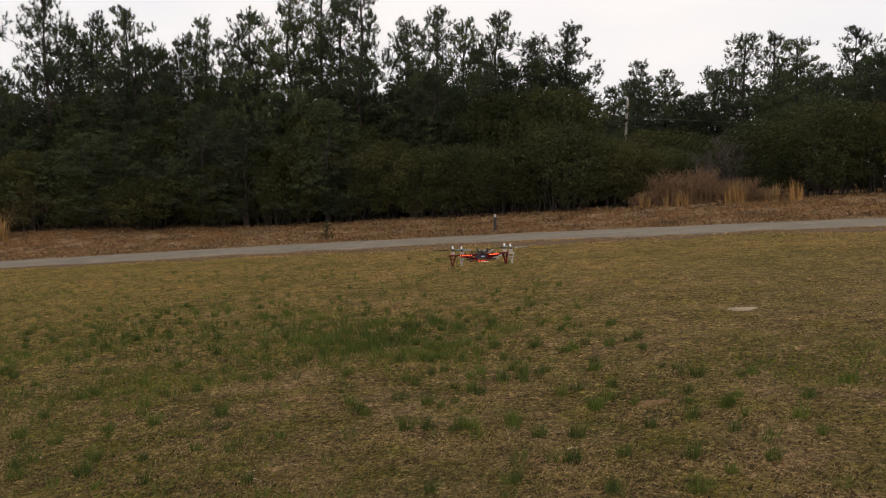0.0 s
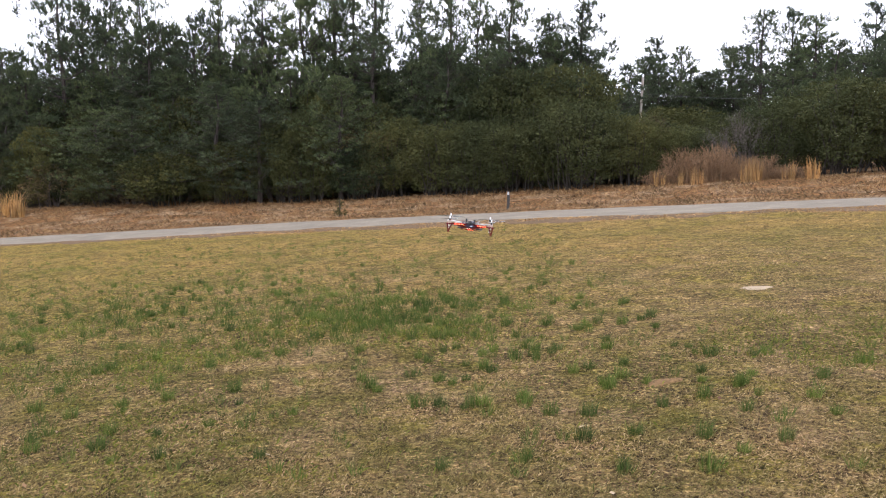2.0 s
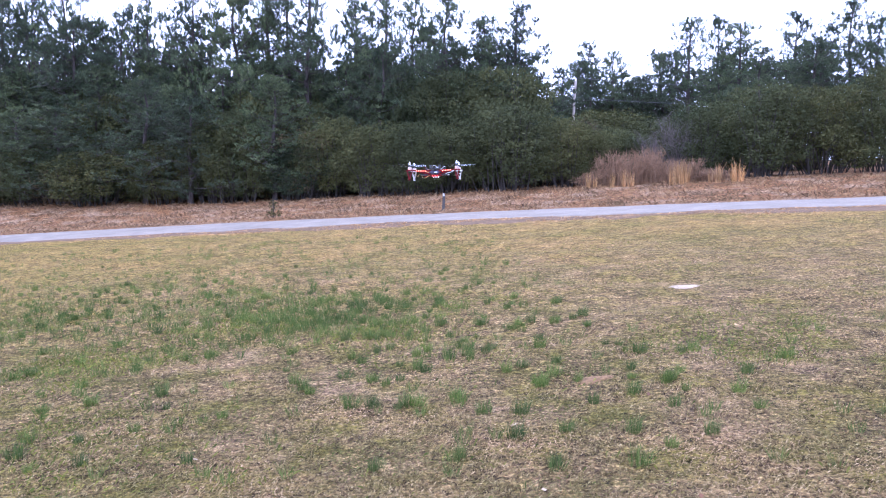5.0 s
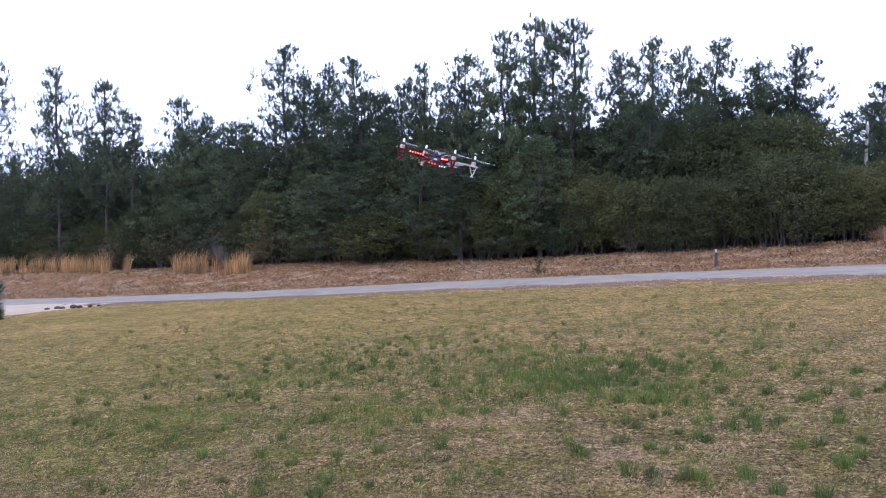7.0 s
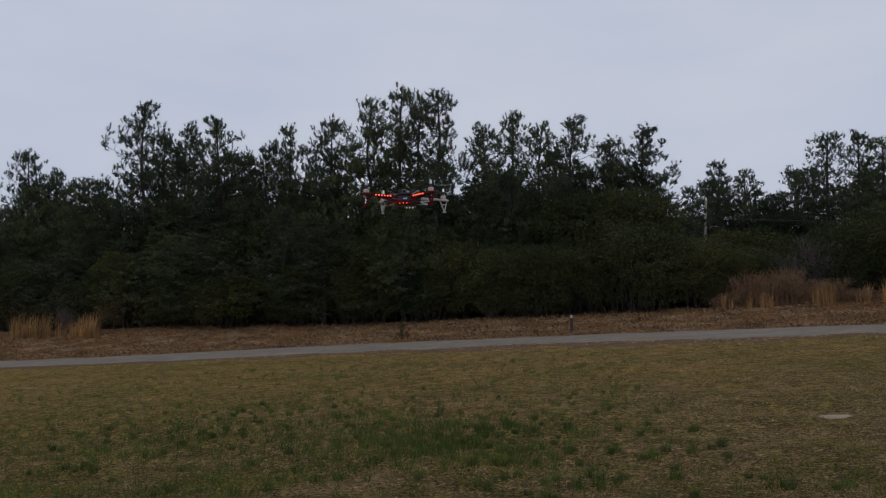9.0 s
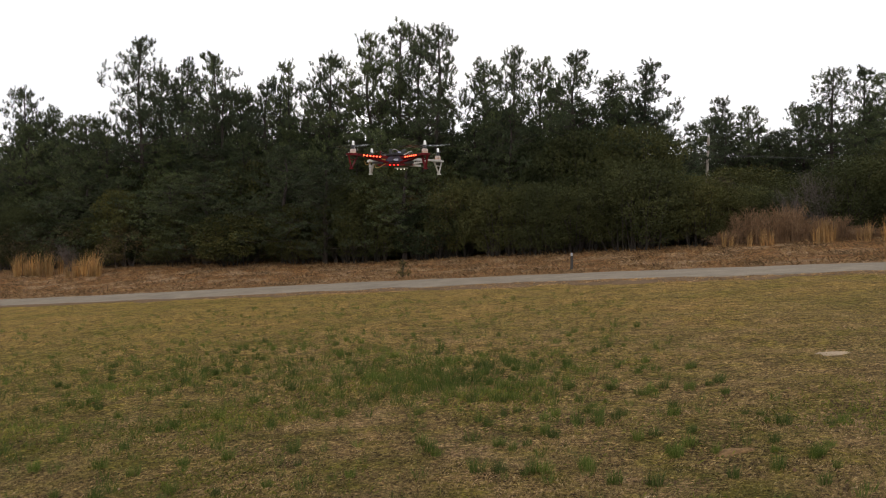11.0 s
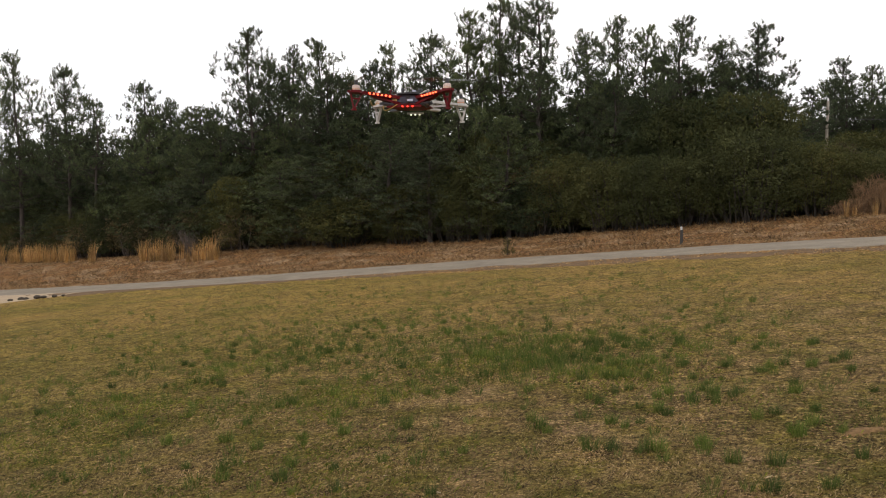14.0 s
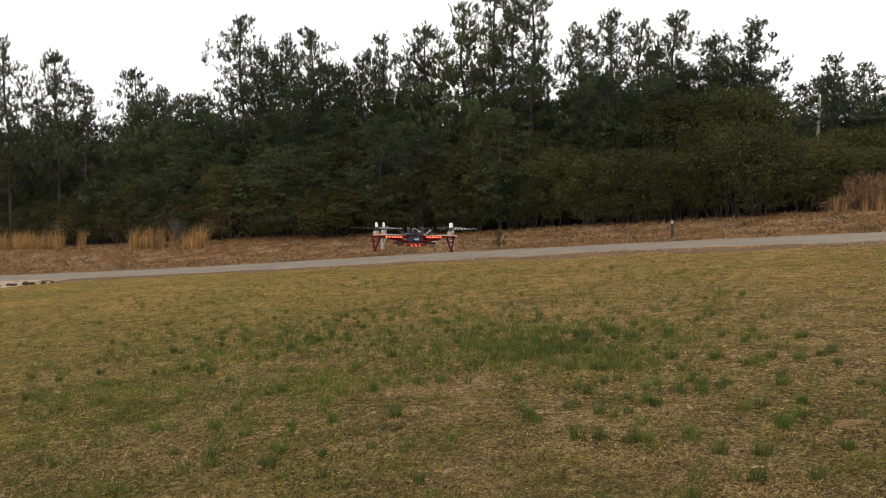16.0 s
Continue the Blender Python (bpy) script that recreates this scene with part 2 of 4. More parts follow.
DEAD_LEAF = leafy("fallen_leaf", [(0.10, 0.05, 0.03), (0.22, 0.12, 0.07), (0.5, 0.4, 0.3)], 0.7, 0.1, 0.0)
SEEDLING = leafy("seedling_needles", [(0.03, 0.03, 0.014), (0.055, 0.054, 0.022), (0.085, 0.08, 0.033)], 0.7, 0.2, 0.0)
POLE_WOOD = bark_material("weathered_pole", (0.22, 0.19, 0.16), (0.40, 0.36, 0.31))
POST_DARK = plain("dark_post", (0.035, 0.032, 0.03), 0.7)
WHITE_PAINT = plain("white_plastic", (0.72, 0.72, 0.72), 0.45, 0, 0.06)
POST_CAP = plain("weathered_cap", (0.42, 0.42, 0.43), 0.6, 0, 0.15)
WIRE = plain("cable", (0.06, 0.06, 0.06), 0.6)


# ---- the lie of the land ----
def centre_d(s):
    return 0.45 - 0.6 * np.logaddexp(0, (-7.5 - s) / 3)


def road_rel(x, y):
    s = 0.927 * x - 0.375 * (y - 26)
    return 0.375 * x + 0.927 * (y - 26) - centre_d(s), s


def smooth(t):
    t = np.clip(t, 0, 1)
    return t * t * (3 - 2 * t)


LANE_S, LANE_D = (-60, -30, -20, -16, -8, 3), (-11.0, -6.2, -4.5, -3.4, -0.85, 0.35)


def lane(s):
    """How far the road's middle line lies from the straight base line, softened where it bends."""
    return sum(np.interp(s + k, LANE_S, LANE_D) for k in (-3, -1.5, 0, 1.5, 3)) / 5 + np.minimum(0, (np.asarray(s) + 60) * 0.16)


def lane_xy(s, d):
    dd = d + lane(s)
    return 0.927 * s + 0.375 * dd, 26 - 0.375 * s + 0.927 * dd


def lane_rel(x, y):
    s = 0.927 * x - 0.375 * (y - 26)
    return 0.375 * x + 0.927 * (y - 26) - lane(s)


def land(x, y):
    """Height of the ground: a lawn that climbs to the right, a low bank past the road."""
    x, y = np.asarray(x, float), np.asarray(y, float)
    d, s = road_rel(x, y)
    z = 4.2 * np.tanh(x / 60) - 0.004 * np.clip(y, -200, 200)
    z = z + (0.4 + 0.45 * smooth((-10 - s) / 14)) * smooth((d - 3) / 9)
    z = z - 0.06 * np.exp(-((d + 3.0) / 0.7) ** 2) * smooth((5 - s) / 10)
    return z


def mesh_of(name, verts, faces, mat, smooth_shade=False):
    me = bpy.data.meshes.new(name)
    me.from_pydata([tuple(v) for v in verts], [], [tuple(f) for f in faces])
    me.materials.append(mat)
    if smooth_shade:
        me.polygons.foreach_set("use_smooth", [True] * len(me.polygons))
    me.update()
    return me


def part(name, bm, mat, parent=None, label=""):
    me = bpy.data.meshes.new(name)
    bm.to_mesh(me)
    bm.free()
    me.materials.append(mat)
    ob = new(name, me)
    ob.parent = parent
    return tagged(ob, label)


def grid_mesh(name, xs, ys, zf, mat):
    X, Y = np.meshgrid(xs, ys)
    Z = zf(X, Y)
    n, m = len(xs), len(ys)
    v = np.stack([X.ravel(), Y.ravel(), Z.ravel()], 1)
    i = np.arange(n * m).reshape(m, n)
    f = np.stack([i[:-1, :-1].ravel(), i[:-1, 1:].ravel(), i[1:, 1:].ravel(), i[1:, :-1].ravel()], 1)
    return mesh_of(name, v.tolist(), f.tolist(), mat, True)


def graded(lo, a, b, hi, step):
    mid = np.arange(a, b + step / 2, step)
    left, right, w = [], [], step
    p = a
    while p > lo:
        w *= 1.25
        p -= w
        left.append(p)
    p, w = b, step
    while p < hi:
        w *= 1.25
        p += w
        right.append(p)
    return np.concatenate([left[::-1], mid, right])


rng = np.random.default_rng(5)
RIPPLE = rng.normal(size=(24, 4))


def rough_land(x, y):
    z = land(x, y)
    z = z - 0.05 * smooth((1.85 - np.abs(lane_rel(x, y))) / 0.35)
    near = smooth((40 - np.hypot(x, y)) / 20)
    for a, b, c, e in RIPPLE:
        z = z + 0.0035 * near * np.sin(x * (a * 2.2 + 0.4) + y * (b * 2.2 - 0.3) + c * 6)
    return z


ground = new("ground", grid_mesh("ground", graded(-420, -72, 28, 420, 0.3), graded(-120, 1, 62, 520, 0.3), rough_land, TURF))
tagged(ground, "dormant brown lawn with greening patches", "lawn", kind="structure")


def ribbon(name, ss, widths, height, mat, path):
    """A slightly crowned strip with sloping shoulders that sink into the ground."""
    verts, faces = [], []
    cross = (-1.12, -1.0, -0.6, 0.0, 0.6, 1.0, 1.12)
    for s, w in zip(ss, widths):
        for k in cross:
            wob = 0.08 * math.sin(s * 2.1 + k * 3) + 0.05 * math.sin(s * 5.3) if abs(k) > 0.9 else 0
            x, y = path(s, k * w + wob)
            z = float(land(x, y)) + (height + 0.02 * (1 - k * k) if abs(k) <= 1.0 else -0.05)
            verts.append((x, y, z))
    n = len(cross)
    for i in range(len(ss) - 1):
        for j in range(n - 1):
            a = i * n + j
            faces.append((a, a + 1, a + n + 1, a + n))
    return new(name, mesh_of(name, verts, faces, mat, False))


ss = np.arange(-150, 110, 0.6)
road = ribbon("road", ss, [1.65] * len(ss), 0.03, ASPHALT, lane_xy)
tagged(road, "pale grey weathered asphalt country road", "road", kind="structure")


def shoulder():
    """A worn strip of rusty soil along the lawn side of the road, ragged towards the grass."""
    verts, faces = [], []
    ss = np.arange(-46, 40, 0.22)
    for s in ss:
        wide = 1.95 + 0.4 * math.sin(s * 0.53) + 0.28 * math.sin(s * 1.7 + 1) + 0.2 * math.sin(s * 4.1 + 2) + 0.16 * math.sin(s * 9.7)
        wide = max(0.35, wide)
        for k, lift in ((0.0, 0.012), (0.3, 0.022), (0.65, 0.014), (1.0, -0.03)):
            bumpy = 0.012 * math.sin(s * 7.3 + k * 9) * math.sin(s * 2.9) if 0 < k < 1 else 0
            x, y = lane_xy(s, -1.55 - wide * k)
            verts.append((x, y, float(rough_land(x, y)) + lift + bumpy + (0.05 if k == 0 else 0)))
    for i in range(len(ss) - 1):
        for j in range(3):
            a = i * 4 + j
            faces.append((a, a + 4, a + 5, a + 1))
    tagged(new("road_shoulder", mesh_of("road_shoulder", verts, faces, SHOULDER, False)), "worn rusty soil shoulder beside the road", "road shoulder", kind="structure")


shoulder()


def drive_half(s):
    return 2.2 + 2.4 * float(smooth((7 - s) / 7))


def drive_xy(s, d):
    # a sandy drive that leaves the road in a wide mouth
    off = drive_half(s) + d
    return -20.75 - 0.34 * s - 0.004 * s * s - 0.917 * off, 27.0 - 0.94 * s + 0.3 * off


sd = np.arange(-0.6, 24, 0.5)
drive = ribbon("driveway", sd, [drive_half(s) for s in sd], 0.012, SAND, drive_xy)
tagged(drive, "pale sandy driveway joining the road", "driveway", kind="structure")


# ---- foliage meshes ----
def tube_rings(path, radii, sides=6):
    verts, faces = [], []
    path = [Vector(p) for p in path]
    for i, (p, r) in enumerate(zip(path, radii)):
        t = (path[min(i + 1, len(path) - 1)] - path[max(i - 1, 0)]).normalized()
        u = t.orthogonal().normalized()
        w = t.cross(u)
        for k in range(sides):
            a = 2 * math.pi * k / sides
            verts.append(p + (u * math.cos(a) + w * math.sin(a)) * r)
    for i in range(len(path) - 1):
        for k in range(sides):
            a, b = i * sides + k, i * sides + (k + 1) % sides
            faces.append((a, b, b + sides, a + sides))
    return verts, faces


class Heap:
    def __init__(self):
        self.v, self.f = [], []

    def add(self, vf):
        n = len(self.v)
        self.v += [tuple(p) for p in vf[0]]
        self.f += [tuple(i + n for i in q) for q in vf[1]]

    def mesh(self, name, mat):
        return mesh_of(name, self.v, self.f, mat)


def needles(heap, at, out, size, rnd, count=16):
    """A pine's shoot: stiff needles set all along a short upturned axis, like a bottle brush."""
    axis = (out + Vector((rnd.gauss(0, 0.14), rnd.gauss(0, 0.14), 0.25))).normalized()
    u = axis.orthogonal().normalized()
    w_ = axis.cross(u)
    span = size * rnd.uniform(0.6, 1.25)
    for i in range(count):
        a, f = rnd.uniform(0, 6.28), rnd.random()
        d = (axis * rnd.uniform(0.6, 1.5) + u * math.cos(a) + w_ * math.sin(a)).normalized()
        side = d.cross(Vector((rnd.gauss(0, 1), rnd.gauss(0, 1), rnd.gauss(0, 1)))).normalized() * (size * rnd.uniform(0.036, 0.058))
        root = at + axis * (span * (f - 0.4))
        tip = root + d * (size * rnd.uniform(0.45, 0.72) * (1.1 - 0.45 * f))
        k = len(heap.v)
        heap.v += [tuple(root + side), tuple(tip), tuple(root - side)]
        heap.f.append((k, k + 1, k + 2))


def pine_meshes(seed, crown_from, spread, dense, full=0.9):
    """A loblolly pine 12 m tall: bare lower trunk, whorls of rising limbs, brushes of needles at the twig ends."""
    rnd = random.Random(seed)
    H = 12.0
    bend = [(rnd.uniform(-0.25, 0.25), rnd.uniform(-0.25, 0.25)) for _ in range(4)] + [(0.0, 0.0)]

    def stem(t):
        k = t * 4
        i = min(int(k), 3)
        a, b, f = bend[i], bend[i + 1], k - i
        f = f * f * (3 - 2 * f)
        return Vector(((a[0] + (b[0] - a[0]) * f) * t, (a[1] + (b[1] - a[1]) * f) * t, H * t))

    wood, leaf = Heap(), Heap()
    ts = [i / 16 for i in range(17)]
    wood.add(tube_rings([stem(t) for t in ts], [0.14 * (1 - t) ** 0.8 + 0.016 for t in ts], 8))
    whorls = int(18 * dense * (1 - crown_from) / 0.62)
    for i in range(whorls):
        t = crown_from + (0.975 - crown_from) * ((i + rnd.uniform(0.25, 0.75)) / whorls) ** 0.9
        u = (t - crown_from) / (1 - crown_from)
        turn = rnd.uniform(0, 6.28)
        n_limb = rnd.choice((3, 3, 4, 4))
        for m_ in range(n_limb):
            if rnd.random() < 0.16:
                continue
            # broad shoulders, a narrow pointed leader
            reach = spread * (0.08 + 1.3 * min(1.0, (1 - u) / 0.75) ** full) * rnd.choice((0.4, 0.7, 0.85, 1.0, 1.05, 1.2)) * rnd.uniform(0.85, 1.1)
            if u < 0.2:
                reach *= 0.65 + 1.7 * u
            az = turn + 6.28 * m_ / n_limb + rnd.uniform(-0.45, 0.45)
            flat = Vector((math.cos(az), math.sin(az), 0))
            rise = rnd.uniform(-0.3, 0.3) + 0.7 * u * u
            p0 = stem(t)
            pts = [p0 + flat * (reach * k) + Vector((0, 0, reach * (rise * k + 0.26 * k * k))) for k in (0, 0.3, 0.6, 0.85, 1.0)]
            wood.add(tube_rings(pts, [0.036 * (1.3 - u), 0.028 * (1.3 - u), 0.018, 0.012, 0.007], 4))
            # needles sit in loose clumps round the ends of the twigs, with open air between
            for j in range(max(2, int((1.6 + reach * 2.5) * dense))):
                k = 1.0 if j == 0 else rnd.uniform(0.3, 1.0)
                seg = min(3, int(np.searchsorted((0.3, 0.6, 0.85), k)))
                lo, hi = (0, 0.3, 0.6, 0.85)[seg], (0.3, 0.6, 0.85, 1.0)[seg]
                base = pts[seg].lerp(pts[seg + 1], (k - lo) / (hi - lo))
                heart = base + Vector((rnd.gauss(0, 0.2), rnd.gauss(0, 0.2), rnd.gauss(0.1, 0.16))) * (0.5 + 0.5 * reach) * (0.3 if j == 0 else 1.0)
                wood.add(tube_rings([base, heart], [0.012, 0.008], 3))
                for _ in range(rnd.randint(3, 5)):
                    o = Vector((rnd.gauss(0, 1), rnd.gauss(0, 1), rnd.gauss(0.35, 0.8))).normalized()
                    end = heart + o * rnd.uniform(0.1, 0.3)
                    wood.add(tube_rings([heart, end], [0.007, 0.005], 3))
                    needles(leaf, end, (o * 0.4 + Vector((0, 0, 0.7))).normalized(), rnd.uniform(0.24, 0.35), rnd, 25)
    # the leader and the candles round it
    for j in range(5):
        needles(leaf, stem(1.0 - 0.014 * j), Vector((0, 0, 1)), 0.3, rnd, 26)
    for j in range(11):
        p = stem(rnd.uniform(0.9, 0.985))
        a, q = rnd.uniform(0, 6.28), rnd.uniform(0.12, 0.42)
        e = p + Vector((math.cos(a) * q, math.sin(a) * q, rnd.uniform(0.2, 0.5)))
        wood.add(tube_rings([p, e], [0.013, 0.008], 3))
        needles(leaf, e, Vector((math.cos(a) * 0.4, math.sin(a) * 0.4, 0.8)), rnd.uniform(0.24, 0.36), rnd, 26)
    # a few dead stubs on the bare trunk
    for j in range(9):
        t = rnd.uniform(0.12, max(0.2, crown_from))
        az = rnd.uniform(0, 6.28)
        p = stem(t)
        wood.add(tube_rings([p, p + Vector((math.cos(az), math.sin(az), 0.1)) * rnd.uniform(0.3, 0.9)], [0.018, 0.007], 3))
    return wood.mesh("trunk", BARK), leaf.mesh("crown", NEEDLE)


def leaf_quad(heap, p, d, n, ln, w):
    s = d.cross(n).normalized() * w
    k = len(heap.v)
    heap.v += [tuple(p), tuple(p + d * ln * 0.5 + s), tuple(p + d * ln), tuple(p + d * ln * 0.5 - s)]
    heap.f.append((k, k + 1, k + 2, k + 3))


def bush_meshes(seed, width, height, count, size, mat, wood_mat, droop=0.0, lobes=26, low=0.13):
    """A dense shrub: many stems, foliage in overlapping lobes down to the ground."""
    rnd = random.Random(seed)
    wood, leaf = Heap(), Heap()
    cs = []
    for i in range(lobes):
        a, u = i * 2.4 + rnd.uniform(-0.5, 0.5), rnd.random()
        h = low + (0.9 - low) * ((i + 0.5) / lobes)
        r = 0.42 * width * math.sqrt(max(0.05, 1 - (max(0, h - 0.35) / 0.62) ** 2)) * (0.35 + 0.65 * math.sqrt(u))
        c = Vector((r * math.cos(a), r * math.sin(a), h * height))
        cs.append((c, rnd.uniform(0.11, 0.2) * (width + height) / 2))
    for i, (c, r) in enumerate(cs):
        foot = Vector((c.x * 0.55 + rnd.gauss(0, 0.2), c.y * 0.55 + rnd.gauss(0, 0.2), -0.1))
        mid = foot.lerp(c, 0.5) + Vector((rnd.gauss(0, 0.1), rnd.gauss(0, 0.1), 0.25))
        wood.add(tube_rings([foot, mid, c], [0.032, 0.022, 0.01], 4))
    per = count // lobes
    for c, r in cs:
        for _ in range(per):
            o = Vector((rnd.gauss(0, 1), rnd.gauss(0, 1), rnd.gauss(0, 0.85))).normalized()
            rr = r * (0.45 + 0.6 * rnd.random() ** 0.6)
            p = c + Vector((o.x * rr * 1.15, o.y * rr * 1.15, o.z * rr * 0.62))
            if p.z < 0.3:
                continue
            d = (o + Vector((rnd.gauss(0, 0.6), rnd.gauss(0, 0.6), rnd.gauss(0.15 - droop, 0.5)))).normalized()
            nn = Vector((rnd.gauss(0, 1), rnd.gauss(0, 1), rnd.gauss(0.6, 1))).normalized()
            ln = size * rnd.uniform(0.6, 1.3)
            sd_ = d.cross(nn).normalized() * ln * 0.3
            k_ = len(leaf.v)
            leaf.v += [tuple(p + sd_), tuple(p + d * ln), tuple(p - sd_)]
            leaf.f.append((k_, k_ + 1, k_ + 2))
    return wood.mesh("branchwork", wood_mat), leaf.mesh("crown", mat)


def bank_xy(s, across):
    return 0.927 * s + 0.375 * across, 26 - 0.375 * s + 0.927 * across


def wood_edge(s):
    """How far from the base line the bank ends and the wood begins."""
    return float(np.interp(s, (-60, -48, -36, -25, -18, -12, -8, -2, 5), (9.0, 8.2, 6.6, 6.4, 7.3, 8.7, 10.0, 9.4, 10.3)))


def wood_xy(s, d):
    """A place in the wood, d metres from the old road line, but never out on the bank."""
    return bank_xy(s, max(d - 0.12 + float(centre_d(s)), wood_edge(s) + d - 10.2))


def stand(name, meshes, x, y, turn, scale, label, category, group="", sink=0.03):
    """One plant of its own: an Empty at its foot that carries its parts."""
    # the utility pole's clearing stays free of trees
    if category == "tree" and 20 < y < 42.4 and abs(0.976 * x - 0.219 * y) < 1.3:
        return None
    e = new(name)
    e.empty_display_size = 0.3
    sx, sz = scale if isinstance(scale, tuple) else (scale, scale)
    e.matrix_basis = pose(x, y, float(land(x, y)) - sink, 0, 0, turn) @ Matrix.Diagonal((sx, sx, sz, 1))
    for me in meshes:
        ob = new(me.name.split(".")[0], me)
        ob.parent = e
    return tagged(e, label, category, group)


# ---- pines ----
rnd = random.Random(11)
PINES = [pine_meshes(20 + i, c, s, dn) for i, (c, s, dn) in enumerate(
    [(0.36, 1.9, 1.0), (0.42, 1.65, 0.95), (0.30, 2.0, 1.1), (0.40, 1.75, 0.9), (0.33, 2.05, 1.05), (0.45, 1.6, 0.9), (0.24, 2.1, 1.15)])]
YOUNG = [pine_meshes(40 + i, 0.06, 2.3, 1.0, 0.75) for i in range(3)]
STAND_LEFT = [(-59.1, 56.4, 15.7), (-51.5, 54.0, 16.7), (-45.7, 54.4, 15.6), (-40.0, 52.6, 13.8), (-36.2, 50.5, 10.9), (-32.9, 51.6, 11.8), (-28.2, 49.7, 9.2), (-26.8, 48.3, 9.2), (-22.9, 50.6, 12.1), (-22.8, 47.4, 13.3)]
STAND_MIDDLE = [(-21.4, 51.2, 12.6), (-18.3, 47.5, 12.1), (-16.9, 48.1, 9.9), (-13.7, 47.6, 11.3), (-10.8, 46.1, 11.4), (-8.2, 44.5, 12.0), (-6.6, 45.2, 12.8), (-5.7, 47.1, 12.4), (-4.4, 43.7, 12.2), (-2.1, 47.6, 10.8), (-0.3, 44.7, 10.9), (1.3, 45.2, 10.1), (2.9, 42.5, 9.8), (4.9, 43.9, 8.9), (6.4, 42.2, 9.0)]
STAND_RIGHT = [(7.9, 39.6, 6.8), (13.0, 53.6, 8.5), (16.1, 56.6, 6.8), (17.7, 53.9, 7.8), (16.8, 45.6, 8.6), (18.9, 46.9, 8.7), (19.2, 44.6, 8.0), (20.3, 44.1, 5.5), (21.9, 43.6, 8.2), (21.6, 40.5, 6.6), (23.4, 40.8, 8.3), (25.1, 41.1, 7.6), (26.2, 39.6, 7.8)]
STAND_FILL = [(-16.7, 49.1, 9.9), (-14.7, 46.7, 10.2), (-17.2, 46.2, 9.7), (-20.4, 47.8, 9.9)]
PINE_LABEL = "tall loblolly pine with a sparse tufted crown"
for i, (x, y, h) in enumerate(STAND_LEFT + STAND_MIDDLE + STAND_RIGHT + STAND_FILL):
    h += 0.15
    w = (0.6 + 0.45 * h / 12) * rnd.uniform(0.9, 1.12)
    stand("pine_tree", PINES[(i * 3 + i // 5) % 7], x, y, rnd.uniform(0, 360), (w, h / 12), PINE_LABEL, "tree", "pines of the wood's edge")
# lower pines deeper in the wood
for i in range(72):
    s = -98 + 124 * (i + rnd.random()) / 72
    x, y = wood_xy(s, rnd.uniform(17, 27))
    if 1.5 < s < 8.5:
        continue
    h = rnd.uniform(7.0, 10.2) if s < 0 else rnd.uniform(5.0, 6.8)
    if s < -30:
        h *= 1.2
    stand("pine_tree", PINES[i % 7], x, y, rnd.uniform(0, 360), (rnd.uniform(0.75, 1.0), h / 12), "younger loblolly pine deep in the wood", "tree", "pines of the wood's edge")

for i in range(54):
    s = -94 + 92 * (i + rnd.random()) / 54
    x, y = wood_xy(s, rnd.uniform(13.5, 17))
    h = rnd.uniform(5.2, 8.0) * (1.15 if s < -28 else 1.0)
    stand("pine_tree", YOUNG[i % 3], x, y, rnd.uniform(0, 360), (0.55 * h / 6.5 + 0.25, h / 12), "young bushy pine branched to the ground", "tree", "pines of the wood's edge")

for i in range(50):
    s = -98 + 94 * (i + rnd.random()) / 50
    x, y = wood_xy(s, rnd.uniform(19.5, 25))
    h = rnd.uniform(6.8, 8.6)
    stand("pine_tree", YOUNG[i % 3], x, y, rnd.uniform(0, 360), (rnd.uniform(0.95, 1.15), h / 12), "bushy pine in the depth of the wood", "tree", "pines of the wood's edge")
for i in range(16):
    s = 1.0 + 16 * (i + rnd.random()) / 16
    x, y = wood_xy(s, rnd.uniform(24, 31))
    h = rnd.uniform(5.8, 7.8)
    stand("pine_tree", YOUNG[i % 3], x, y, rnd.uniform(0, 360), (0.75, h / 12), "young bushy pine branched to the ground", "tree", "pines of the wood's edge")

deep = random.Random(77)
for i in range(14):
    s = -3.0 + 13 * (i + deep.random()) / 14
    x, y = wood_xy(s, deep.uniform(33, 40))
    stand("pine_tree", YOUNG[i % 3], x, y, deep.uniform(0, 360), (1.0, deep.uniform(4.6, 5.8) / 12), "bushy pine in the depth of the wood", "tree", "pines of the wood's edge")

# ---- evergreen shrubs in front of the pines ----
SHRUBS = [bush_meshes(60 + i, 4.6, 3.9, 15000, 0.105, LEAF, STEM, 0.1, 40) for i in range(6)]
RUSSET = [bush_meshes(68 + i, 4.2, 3.4, 6500, 0.12, RUSSET_LEAF, TWIG, 0.1, 34) for i in range(2)]
for i in range(45):
    s = -95.75 + i * 2.25 + rnd.uniform(-0.5, 0.5)
    if s > 3.4:
        continue
    x, y = bank_xy(s, wood_edge(s) + (1.7 if s > -22 else 2.6) + rnd.uniform(-0.4, 0.6))
    if s < -9 and i % 3 != 1:
        h = rnd.uniform(4.4, 6.0)
        stand("pine_tree", YOUNG[i % 3], x, y, rnd.uniform(0, 360), (rnd.uniform(0.85, 1.1), h / 12), "young pine with layered boughs at the wood's edge", "tree", "pines of the wood's edge")
        x, y = bank_xy(s + 1.1, wood_edge(s + 1.1) + 2.0)
    stand("evergreen_shrub", SHRUBS[i % 6], x, y, rnd.uniform(0, 360), (rnd.uniform(0.75, 1.1), rnd.uniform(0.7, 1.2)), "dense dark evergreen shrub at the wood's edge", "shrub", "shrubs of the wood's edge")
